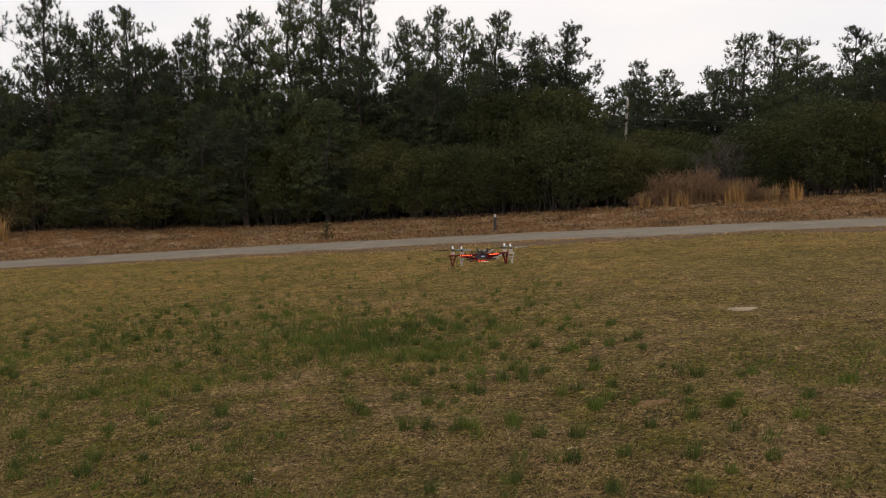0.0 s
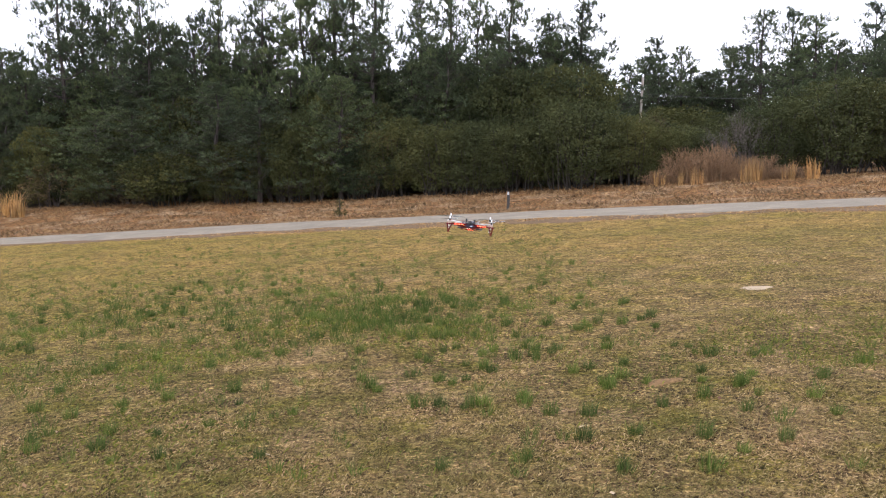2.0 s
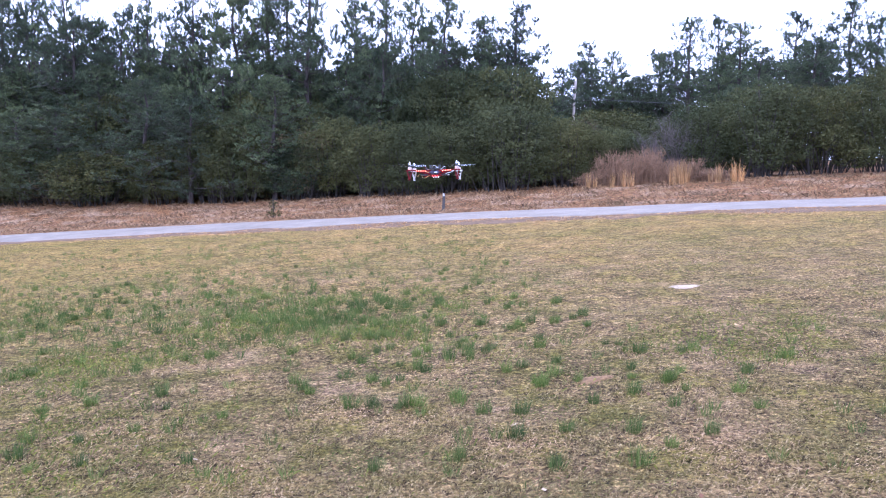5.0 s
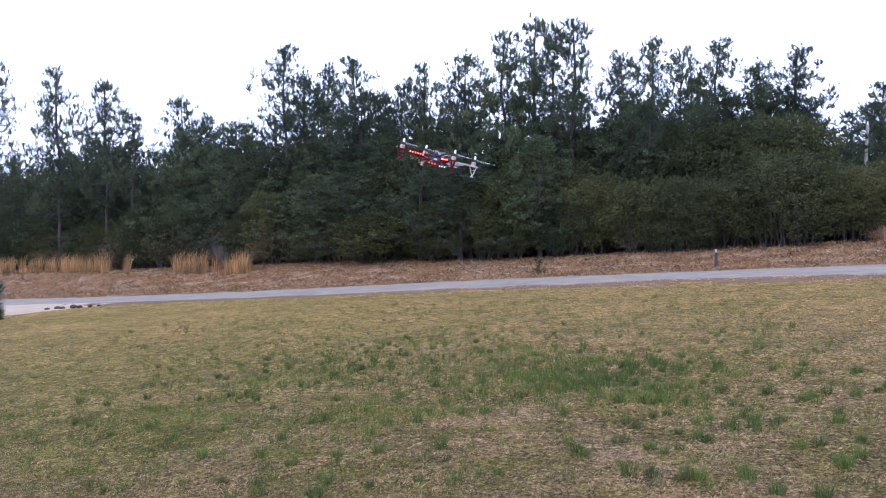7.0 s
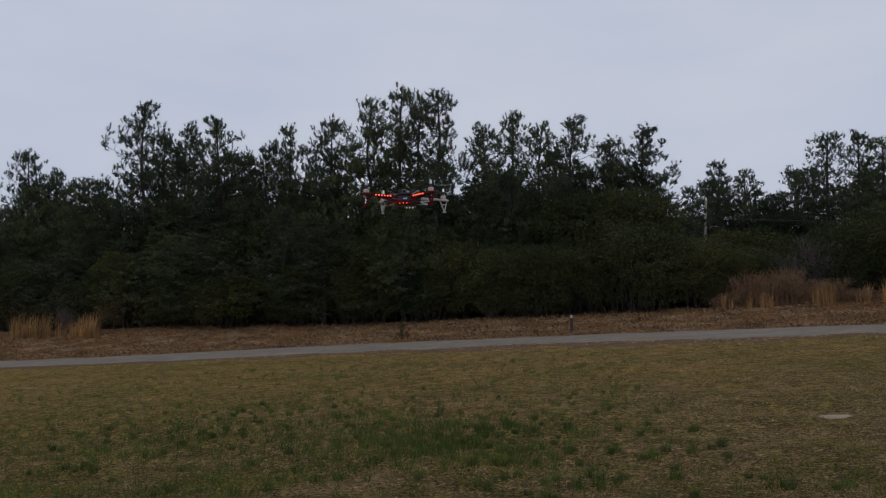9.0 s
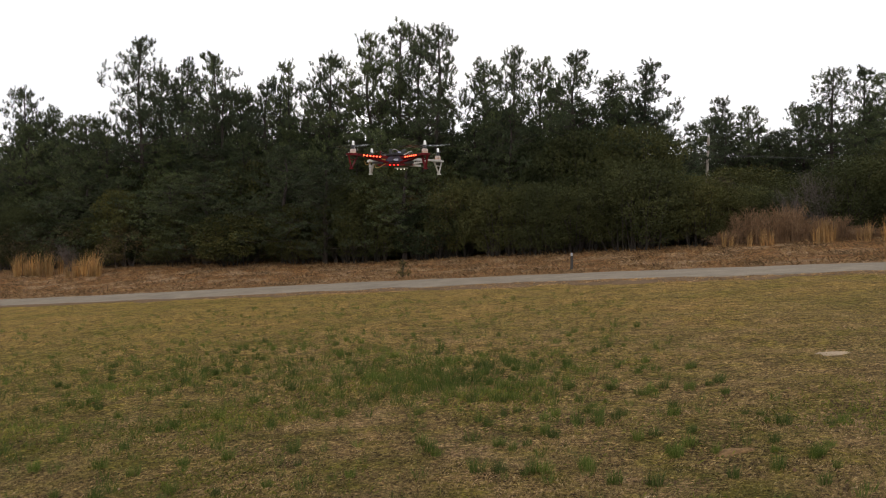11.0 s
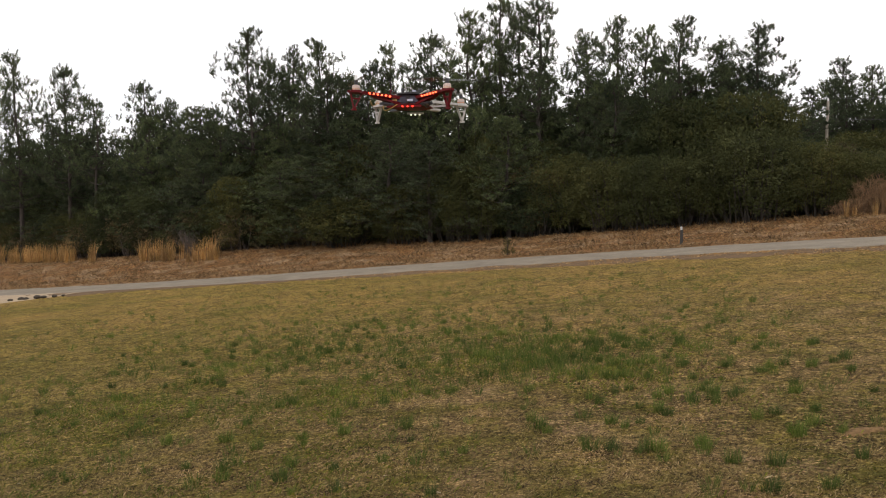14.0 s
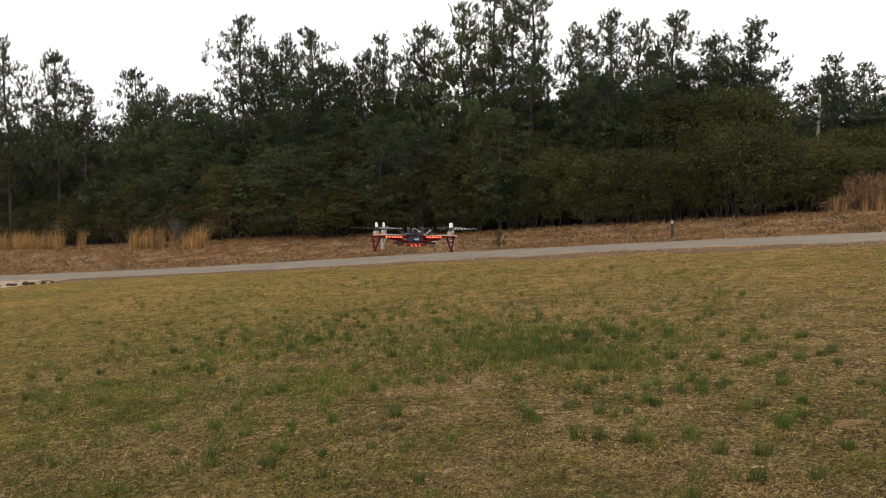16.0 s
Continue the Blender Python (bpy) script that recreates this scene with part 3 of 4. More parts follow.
for i, (s, d, w, h) in enumerate([(-56, 11.3, 1.0, 0.9), (-47.5, 11.4, 1.1, 0.8), (-38, 11.2, 0.9, 0.95), (-30.5, 11.0, 1.1, 0.85), (-21.5, 10.5, 0.8, 0.6), (-9.5, 12.4, 0.9, 1.0), (3.9, 13.4, 0.7, 0.9), (-52, 0, 1.2, 0.8), (-43, 0, 1.3, 0.75), (-34.5, 0, 1.2, 0.8), (-26.5, 0, 1.0, 0.7)]):
    x, y = bank_xy(s, wood_edge(s) + 2.0) if s < -20 else wood_xy(s, d)
    stand("deciduous_shrub", RUSSET[i % 2], x, y, i * 67, (w, h), "half-bare brownish shrub at the wood's edge", "shrub", "shrubs of the wood's edge")
for i in range(47):
    s = -97.5 + i * 2.5 + rnd.uniform(-0.7, 0.7)
    if 0.2 < s < 2.5:
        continue
    deep = 15.2 if s < 1.5 else 21.5
    x, y = wood_xy(s, deep + rnd.uniform(-0.8, 0.8))
    stand("evergreen_shrub", SHRUBS[(i * 5 + 2) % 6], x, y, rnd.uniform(0, 360), (rnd.uniform(1.0, 1.25), rnd.uniform(1.3, 1.6) if s < 2 else rnd.uniform(0.75, 1.0)), "tall evergreen shrub under the pines", "shrub", "shrubs of the wood's edge")
for i, (x, y, w, h) in enumerate([(13.6, 35.2, 0.95, 0.9), (15.8, 33.9, 1.05, 1.05), (18.2, 33.4, 1.0, 1.0), (20.4, 32.0, 1.0, 1.1), (23.0, 30.8, 1.1, 1.1), (25.5, 29.8, 1.1, 1.1)]):
    stand("evergreen_shrub", SHRUBS[(i + 3) % 6], x, y, i * 77, (w, h), "rounded olive-green shrub beside dry brambles", "shrub", "shrubs of the wood's edge")

for i, (s, d, w, h) in enumerate([(3.6, 11.8, 0.8, 0.82), (4.9, 12.6, 0.75, 0.66), (4.2, 14.5, 0.9, 0.7), (6.0, 14.5, 0.7, 0.6), (1.8, 14.0, 0.9, 0.95), (8.0, 16.5, 0.8, 0.7)]):
    x, y = wood_xy(s, d)
    stand("evergreen_shrub", SHRUBS[(i + 1) % 6], x, y, i * 50, (w, h), "dense dark evergreen shrub at the wood's edge", "shrub", "shrubs of the wood's edge")

# more pines deep in the far end of the wood
far = random.Random(58)
for i in range(18):
    s = -96 + 48 * (i + far.random()) / 18
    x, y = wood_xy(s, far.uniform(14.5, 21))
    stand("pine_tree", PINES[(i * 2 + 1) % 7], x, y, far.uniform(0, 360), (far.uniform(0.95, 1.15), far.uniform(8.5, 11.0) / 12), "younger loblolly pine deep in the wood", "tree", "pines of the wood's edge")
# understorey that closes the wood behind the first rows
under = random.Random(41)
for i in range(26):
    s = -30 + 38 * (i + under.random()) / 26
    x, y = wood_xy(s, under.uniform(16.5, 19))
    stand("evergreen_shrub", SHRUBS[i % 6], x, y, under.uniform(0, 360), (under.uniform(1.0, 1.2), under.uniform(1.1, 1.45) if s < 0 else 0.72), "tall evergreen shrub under the pines", "shrub", "shrubs of the wood's edge")
for i in range(20):
    s = -14 + 14 * (i + under.random()) / 20
    x, y = wood_xy(s, under.uniform(15.5, 21))
    h = under.uniform(5.6, 7.6)
    stand("pine_tree", YOUNG[i % 3], x, y, under.uniform(0, 360), (under.uniform(0.8, 1.0), h / 12), "bushy pine in the depth of the wood", "tree", "pines of the wood's edge")

# ---- brambles, bare shrub, broom sedge ----


def twiggy_mesh(seed, h, count):
    rnd = random.Random(seed)
    wood = Heap()
    for i in range(count):
        a, r = rnd.uniform(0, 6.28), rnd.uniform(0.05, 0.55)
        p = Vector((rnd.gauss(0, 0.12), rnd.gauss(0, 0.12), -0.05))
        e = Vector((math.cos(a) * r * h, math.sin(a) * r * h, h * rnd.uniform(0.6, 1.0)))
        m = p.lerp(e, 0.5) + Vector((rnd.gauss(0, 0.1), rnd.gauss(0, 0.1), 0.1))
        wood.add(tube_rings([p, m, e], [0.02, 0.013, 0.005], 3))
        for j in range(7):
            q = m.lerp(e, rnd.random())
            wood.add(tube_rings([q, q + Vector((rnd.gauss(0, 0.25), rnd.gauss(0, 0.25), rnd.uniform(0.1, 0.5)))], [0.008, 0.003], 3))
    return wood.mesh("branchwork", TWIG)


BARE = twiggy_mesh(7, 2.6, 46)
BRAMBLE_MAT = bark_material("bramble_stem", (0.1, 0.056, 0.03), (0.27, 0.165, 0.088))


def bramble_mesh(seed):
    """A low thicket of thin arching canes with a few withered leaves."""
    rnd = random.Random(seed)
    wood, leaf = Heap(), Heap()
    for i in range(150):
        a, r0 = rnd.uniform(0, 6.28), 0.7 * math.sqrt(rnd.random())
        p = Vector((r0 * math.cos(a), r0 * math.sin(a), -0.05))
        b = rnd.uniform(0, 6.28)
        out = Vector((math.cos(b), math.sin(b), 0)) * rnd.uniform(0.1, 0.6)
        top = rnd.choice((0.5, 0.7, 0.85, 1.0)) * rnd.uniform(0.75, 1.25)
        pts = [p, p + out * 0.3 + Vector((0, 0, top * 0.7)), p + out * 0.75 + Vector((0, 0, top)), p + out * 1.2 + Vector((0, 0, top * 0.85))]
        wood.add(tube_rings(pts, [0.011, 0.009, 0.007, 0.004], 3))
        for j in range(7):
            q = pts[1].lerp(pts[2], rnd.random()) if j % 2 else pts[2].lerp(pts[3], rnd.random())
            e = q + Vector((rnd.gauss(0, 0.12), rnd.gauss(0, 0.12), rnd.uniform(-0.02, 0.25)))
            wood.add(tube_rings([q, e], [0.006, 0.003], 3))
            if j % 2:
                leaf_quad(leaf, e, Vector((rnd.gauss(0, 1), rnd.gauss(0, 1), rnd.gauss(0, 1))).normalized(), Vector((0.2, 0.1, 1)), rnd.uniform(0.04, 0.08), 0.014)
    return wood.mesh("cane_tangle", BRAMBLE_MAT), leaf.mesh("withered_foliage", BROWN_LEAF)


BRAMBLE = [bramble_mesh(90 + i) for i in range(3)]
for i, (x, y, w, h) in enumerate([(8.5, 34.4, 0.8, 0.55), (9.3, 34.5, 0.9, 1.15), (10.1, 34.0, 1.0, 1.25), (10.9, 33.7, 0.85, 1.3), (11.5, 33.6, 1.0, 0.8), (12.3, 33.2, 0.8, 0.85), (13.2, 32.9, 0.9, 0.5)]):
    stand("bramble", BRAMBLE[i % 3], x, y, i * 61, (w, h), "leafless reddish-brown bramble thicket on the bank", "bramble", "brambles on the bank")
stand("bare_shrub", [BARE], 12.3, 34.6, 0, (0.9, 1.1), "bare grey twiggy shrub behind brambles", "shrub")
stand("bare_shrub", [BARE], 11.6, 35.2, 120, (0.8, 0.9), "bare grey twiggy shrub behind brambles", "shrub")
for x, y in ((-24.8, 42.9),):
    stand("bare_shrub", [BARE], x, y, 40, (0.75, 0.6), "bare grey twiggy shrub at the wood's edge", "shrub")


def blades_mesh(name, seed, count, height, lean, radius, width, mat):
    rnd = random.Random(seed)
    h = Heap()
    for _ in range(count):
        a, r = rnd.uniform(0, 6.28), radius * math.sqrt(rnd.random())
        p = Vector((r * math.cos(a), r * math.sin(a), -0.01))
        l = height * rnd.uniform(0.55, 1.1)
        b = a + rnd.gauss(0, 0.9)
        out = Vector((math.cos(b), math.sin(b), 0)) * l * abs(rnd.gauss(0, lean))
        sd = Vector((-math.sin(b + 0.6), math.cos(b + 0.6), 0)) * width * rnd.uniform(0.7, 1.3)
        m = p + Vector((0, 0, l * 0.6)) + out * 0.35
        t = p + Vector((0, 0, l * 0.95)) + out
        k = len(h.v)
        h.v += [tuple(p - sd), tuple(p + sd), tuple(m + sd * 0.8), tuple(m - sd * 0.8), tuple(t)]
        h.f += [(k, k + 1, k + 2, k + 3), (k + 3, k + 2, k + 4)]
    return h.mesh(name, mat)


SEDGES = [blades_mesh("sedge_clump", 130 + i, 40, 1.05, 0.24, 0.12, 0.007, SEDGE) for i in range(5)]


def sedge(x, y, k, sc):
    ob = new("broom_sedge", SEDGES[k % 5])
    ob.matrix_basis = pose(x, y, float(land(x, y)), 0, 0, k * 71) @ Matrix.Diagonal((sc, sc, sc, 1))
    tagged(ob, "dry straw-coloured broom sedge clump", "grass clump", "broom sedge clumps")


for k, (x, y, sc) in enumerate([(8.2, 33.4, 0.9), (8.5, 33.5, 0.7), (9.1, 33.1, 0.8), (9.55, 32.95, 0.95), (9.75, 32.85, 0.9), (9.9, 32.9, 0.7), (11.35, 32.3, 1.1), (11.5, 32.2, 1.25), (11.62, 32.2, 1.2), (11.8, 32.1, 1.15), (11.95, 32.2, 1.0),
                                (12.7, 31.7, 0.8), (12.95, 31.6, 1.05), (13.5, 31.4, 1.1), (13.65, 31.35, 1.2), (13.8, 31.3, 0.9)]):
    sedge(x, y, k, sc * 0.82)
BUNCHES = ((-76.0, -52.0, 62), (-51.2, -48.7, 8), (-48.0, -39.2, 34), (-37.3, -36.2, 4), (-32.3, -31.0, 7), (-30.6, -29.3, 6), (-29.2, -28.5, 3), (-27.5, -25.0, 11))
for s0, s1, count in BUNCHES:
    for k in range(count):
        s = s0 + (s1 - s0) * (k + rnd.random()) / count
        across = float(np.interp(s, (-64, -48, -38), (5.4, 5.2, 4.9))) + rnd.uniform(-0.4, 0.5)
        sedge(0.927 * s + 0.375 * across, 26 - 0.375 * s + 0.927 * across, k, rnd.uniform(0.8, 1.5))

# ---- utility pole and wires ----
def cone(bm, a, b, r0, r1, sides=12):
    a, b = Vector(a), Vector(b)
    m = Matrix.Translation((a + b) / 2) @ (b - a).to_track_quat("Z", "Y").to_matrix().to_4x4()
    bmesh.ops.create_cone(bm, cap_ends=True, segments=sides, radius1=r0, radius2=r1, depth=(b - a).length, matrix=m)


def box(bm, c, size, turn=0.0, bevel=0.0):
    m = Matrix.Translation(c) @ Matrix.Rotation(turn, 4, "Z") @ Matrix.Diagonal((*size, 1))
    r = bmesh.ops.create_cube(bm, size=1.0, matrix=m)
    if bevel:
        es = list({e for v in r["verts"] for e in v.link_edges})
        bmesh.ops.bevel(bm, geom=es, offset=bevel, segments=2, affect="EDGES")


def utility_pole():
    x, y, top = 9.56, 42.6, 6.2
    z = float(land(x, y))
    e = new("utility_pole")
    e.matrix_basis = pose(x, y, z - 0.05)
    bm = bmesh.new()
    cone(bm, (-0.12, 0, 0), (0.06, 0, top - z), 0.085, 0.062)
    part("pole", bm, POLE_WOOD, e)
    bm = bmesh.new()
    cone(bm, (0.06, 0, top - z), (0.06, 0, top - z + 0.16), 0.04, 0.025, 8)
    part("insulator", bm, WHITE_PAINT, e, "pale insulator")
    tagged(e, "weathered grey wooden utility pole by the trees", "utility pole")
    for k, (dz, far) in enumerate(((0.1, 24), (-0.9, 24))):
        c = bpy.data.curves.new("wire", "CURVE")
        c.dimensions, c.bevel_depth = "3D", 0.012
        sp = c.splines.new("POLY")
        sp.points.add(12)
        for i in range(13):
            u = i / 12
            sp.points[i].co = (x + 0.06 + far * u, y + 4 * u, top + dz - 1.2 * 4 * u * (1 - u) * 0.5 + 1.2 * u, 1)
        c.materials.append(WIRE)
        tagged(new("wire", c), "thin dark overhead utility wire", "wire")


utility_pole()


# ---- marker post ----
def marker_post():
    x, y = 1.89, 29.4
    e = new("marker_post")
    e.matrix_basis = pose(x, y, float(land(x, y)) - 0.03, 0, 1.5, 20)
    bm = bmesh.new()
    box(bm, (0, 0, 0.28), (0.1, 0.045, 0.56), 0, 0.012)
    part("post", bm, POST_DARK, e, "dark flat marker post")
    bm = bmesh.new()
    box(bm, (-0.012, 0, 0.6), (0.075, 0.055, 0.13), 0, 0.018)
    part("cap", bm, POST_CAP, e, "weathered white plastic cap")
    tagged(e, "dark utility marker post with a white top", "marker post")


marker_post()


# ---- pine seedling and yucca ----
def seedling():
    rnd = random.Random(3)
    wood, leaf = Heap(), Heap()
    wood.add(tube_rings([(0, 0, -0.05), (0.01, 0, 0.25), (0, 0.01, 0.5)], [0.02, 0.014, 0.006], 5))
    for i in range(40):
        t = rnd.uniform(0.1, 1.0)
        a, r = rnd.uniform(0, 6.28), 0.2 * (1.1 - t) * rnd.random() + 0.03
        needles(leaf, Vector((r * math.cos(a), r * math.sin(a), 0.5 * t)), Vector((math.cos(a), math.sin(a), 0.6)).normalized(), 0.14, rnd, 16)
    stand("pine_seedling", [wood.mesh("stem", BARK), leaf.mesh("crown", SEEDLING)], -4.53, 31.6, 0, 1.4, "small dark green pine seedling on the verge", "seedling")


seedling()


def yucca():
    rnd = random.Random(4)
    wood, leaf = Heap(), Heap()
    wood.add(tube_rings([(0, 0, -0.05), (0.03, 0.02, 0.6), (0.0, 0, 1.05)], [0.13, 0.11, 0.09], 8))
    for i in range(760):
        t = rnd.random()
        a = rnd.uniform(0, 6.28)
        up = -0.9 + 1.9 * (t ** 1.3) if rnd.random() < 0.9 else 0.4
        d = Vector((math.cos(a), math.sin(a), up + rnd.gauss(0, 0.15))).normalized()
        p = Vector((0.08 * math.cos(a), 0.08 * math.sin(a), 0.15 + t * 0.92))
        ln = rnd.uniform(0.3, 0.5) if t > 0.7 else rnd.uniform(0.25, 0.4)
        leaf_quad(leaf, p, d, Vector((0, 0, 1)), ln, 0.026)
    stand("yucca", [wood.mesh("stem", STEM), leaf.mesh("foliage", YUCCA)], -20.96, 21.83, 0, 1.0, "dark spiky yucca beside the sandy drive", "yucca")


yucca()


# ---- bare patches ----
def patch(name, x, y, rx, ry, turn, mat, label, seed):
    rnd = random.Random(seed)
    n = 28
    verts, faces = [], []
    ca, sa = math.cos(turn), math.sin(turn)
    rim = [1 + 0.18 * math.sin(3 * k / n * 6.28 + seed) + rnd.uniform(-0.1, 0.1) for k in range(n)]
    for ring, lift in ((1.0, -0.012), (0.8, 0.012), (0.4, 0.02)):
        for k in range(n):
            a = 6.2832 * k / n
            u, v = rx * ring * rim[k] * math.cos(a), ry * ring * rim[k] * math.sin(a)
            px, py = x + u * ca - v * sa, y + u * sa + v * ca
            verts.append((px, py, float(rough_land(px, py)) + lift))
    for r in range(2):
        for k in range(n):
            a, b = r * n + k, r * n + (k + 1) % n
            faces.append((a, b, b + n, a + n))
    faces.append(tuple(range(2 * n, 3 * n)))
    tagged(new(name, mesh_of(name, verts, faces, mat, True)), label, "bare ground", kind="structure")


patch("sand_patch", 3.47, 9.45, 0.2, 0.12, 0.1, SAND, "pale bare sand patch in the lawn", 1)
patch("clay_patch", 1.44, 5.76, 0.14, 0.08, 0.2, CLAY, "bare orange clay patch in the lawn", 2)


# ---- stones where the drive meets the lawn ----
def stone_mesh(seed):
    rnd = random.Random(seed)
    bm = bmesh.new()
    bmesh.ops.create_icosphere(bm, subdivisions=2, radius=1.0)
    lumps = [(Vector((rnd.gauss(0, 1), rnd.gauss(0, 1), rnd.gauss(0, 1))).normalized(), rnd.uniform(-0.3, 0.25)) for _ in range(7)]
    for v in bm.verts:
        n = v.co.normalized()
        v.co = n * (1 + sum(a * max(0, n.dot(d)) ** 3 for d, a in lumps))
        v.co.z *= 0.7
    me = bpy.data.meshes.new("stone")
    bm.to_mesh(me)
    bm.free()
    me.materials.append(ROCK)
    return me


ROCK = soil_material("field_stone", (0.02, 0.017, 0.014), (0.1, 0.082, 0.066))
STONES = [stone_mesh(i) for i in range(4)]
for k, (x, y, r_) in enumerate([(-21.5, 25.55, 0.13), (-21.25, 25.5, 0.1), (-20.95, 25.7, 0.15), (-20.7, 25.75, 0.1), (-20.4, 25.95, 0.12), (-21.75, 25.3, 0.09), (-20.15, 26.1, 0.08)]):
    ob = new("stone", STONES[k % 4])
    ob.matrix_basis = pose(x - 0.25, y + 0.1, float(rough_land(x, y)) + 0.25 * r_, 0, 0, k * 77) @ Matrix.Diagonal((r_ * 1.1, r_ * 0.8, r_ * 0.75, 1))
    tagged(ob, "rough dark field stone beside the sandy drive", "stone", "stones beside the drive")


# ---- grass ----
def scatter(name, seed, xs, ys, mat, lo, hi, flat, width):
    """Many short curved blades as one mesh."""
    r = np.random.default_rng(seed)
    n = len(xs)
    z = rough_land(xs, ys)
    a = r.uniform(0, 2 * np.pi, n)
    ln = r.uniform(lo, hi, n)
    el = np.abs(r.normal(flat, 0.35, n))
    dx, dy, dz = np.cos(a) * np.cos(el) * ln, np.sin(a) * np.cos(el) * ln, np.sin(el) * ln
    w = width * r.uniform(0.6, 1.4, n)
    sx, sy = -np.sin(a) * w, np.cos(a) * w
    b = np.stack([xs, ys, z], 1)
    v = np.empty((n, 4, 3))
    v[:, 0] = b - np.stack([sx, sy, np.zeros(n)], 1)
    v[:, 1] = b + np.stack([sx, sy, np.zeros(n)], 1)
    v[:, 2] = b + np.stack([dx * 0.55 + sx * 0.8, dy * 0.55 + sy * 0.8, dz * 0.75], 1)
    v[:, 3] = b + np.stack([dx, dy, dz * 0.8], 1)
    me = bpy.data.meshes.new(name)
    me.vertices.add(4 * n)
    me.vertices.foreach_set("co", v.ravel())
    me.loops.add(4 * n)
    me.loops.foreach_set("vertex_index", np.arange(4 * n, dtype=np.int32).reshape(n, 4)[:, [0, 1, 2, 3]].ravel())
    me.polygons.add(n)
    me.polygons.foreach_set("loop_start", np.arange(n, dtype=np.int32) * 4)
    me.polygons.foreach_set("loop_total", np.full(n, 4, dtype=np.int32))
    me.materials.append(mat)
    me.update(calc_edges=True)
    me.validate()
    return new(name, me)


r = np.random.default_rng(8)
n = 520000
dist = 3.2 * np.exp(r.random(n) * np.log(24 / 3.2))
az = r.uniform(radians(-52), radians(34), n)
turf = scatter("lawn_grass", 21, dist * np.sin(az), dist * np.cos(az), STRAW, 0.012, 0.032, 0.45, 0.0013)
tagged(turf, "short dormant straw-coloured lawn grass", "grass", kind="stuff")
n = 75000
s = r.uniform(-55, 24, n)
x, y = lane_xy(s, 1.75 + (8.9 - np.interp(s, (-50, -16), (-4.0, 0.0)) + 0.12 + np.array([float(centre_d(q)) for q in s]) - lane(s)) * r.random(n))
lump = np.sin(x * 1.9 + 1.2 * np.sin(y * 1.3)) + np.sin(y * 2.3 + 1.5 * np.sin(x * 1.1)) + 0.7 * np.sin(x * 4.7 + y * 3.9)
keep = lump + r.normal(0, 0.8, n) > -0.3
verge = scatter("verge_grass", 22, x[keep], y[keep], LITTER, 0.06, 0.24, 0.6, 0.006)
tagged(verge, "rusty brown dead grass on the roadside bank", "grass", kind="stuff")
n = 9000
s = r.uniform(-42, 26, n)
x, y = lane_xy(s, -1.75 - np.abs(r.normal(0, 0.6, n)))
edge = scatter("verge_grass", 23, x, y, LITTER, 0.02, 0.07, 0.35, 0.006)
tagged(edge, "brown dead grass fringe along the road edge", "grass", kind="stuff")
n = 20000
s = r.uniform(-9, 24, n)
x, y = lane_xy(s, -1.75 - np.abs(r.normal(0, 0.85, n)) * (0.75 + 0.35 * np.sin(s * 1.3) + 0.2 * np.sin(s * 3.7)))
edge = scatter("verge_grass", 26, x, y, SEDGE, 0.03, 0.09, 0.2, 0.012)
tagged(edge, "flattened pale straw along the road edge", "grass", kind="stuff")

# green tufts of wild onion grass
TUFTS = [blades_mesh("grass_tuft", 170 + i, 110, 0.13, 0.5, 0.05, 0.0014, TUFT) for i in range(6)]
KNOWN = [(0.83, 4.15), (1.49, 4.27), (-0.12, 4.30), (0.34, 4.35), (1.36, 4.53), (-1.19, 4.61), (0.69, 4.62), (1.00, 4.66), (2.24, 4.82), (1.75, 4.95), (-2.30, 4.98), (-2.76, 5.04), (0.80, 5.11), (2.25, 5.15), (0.57, 5.17), (-2.00, 5.17), (1.30, 5.20), (-2.87, 5.25), (1.60, 5.32), (-2.37, 5.32), (0.06, 5.45), (0.43, 5.49), (-0.30, 5.51), (1.90, 5.52), (2.50, 5.58), (-2.84, 5.75), (1.06, 5.76), (1.33, 5.78), (-3.72, 5.93), (-3.20, 5.95), (-0.63, 5.98), (-2.55, 5.98), (-0.07, 6.04), (-2.25, 6.09)]
KNOWN_TOO = [(-1.76, 6.18), (0.87, 6.22), (-0.78, 6.32), (-5.09, 6.60), (-2.51, 6.61), (-4.04, 6.84), (0.19, 6.94), (0.85, 7.02), (-2.21, 7.07), (0.65, 7.43), (-0.10, 7.75), (-4.02, 7.82), (1.59, 7.92), (1.24, 8.01), (0.89, 8.13), (1.93, 8.16), (0.10, 8.55), (-1.43, 8.83), (-4.22, 8.94), (-4.96, 9.08), (-4.06, 9.65), (-3.45, 10.04), (-3.87, 10.06), (-0.90, 10.26), (0.92, 10.33), (-3.66, 10.60), (-5.53, 10.60), (-0.49, 10.70), (-7.49, 10.90), (-1.12, 11.05), (-3.74, 12.11), (-9.77, 13.37)]
spots = [(x, y, 0.6 + 0.38 * random.Random(int(x * 100 + y * 999)).random()) for x, y in KNOWN + KNOWN_TOO]
rt = random.Random(31)
while len(spots) < 298:
    pick = rt.random()
    if pick < 0.13:
        x, y = rt.gauss(-0.6, 0.75), rt.gauss(9.3, 0.8)
    elif pick < 0.38:
        x, y = rt.uniform(-0.5, 2.4), rt.uniform(5.2, 9.5)
    elif pick < 0.62:
        x, y = rt.gauss(-4.2, 1.6), rt.gauss(10.5, 1.8)
    else:
        x, y = rt.uniform(-7, 3.5), rt.uniform(3.4, 13)
    if x > 1.9 and y > 7:
        continue
    if y < 3.2 or abs(x) > y:
        continue
    spots.append((x, y, rt.uniform(0.42, 0.95)))
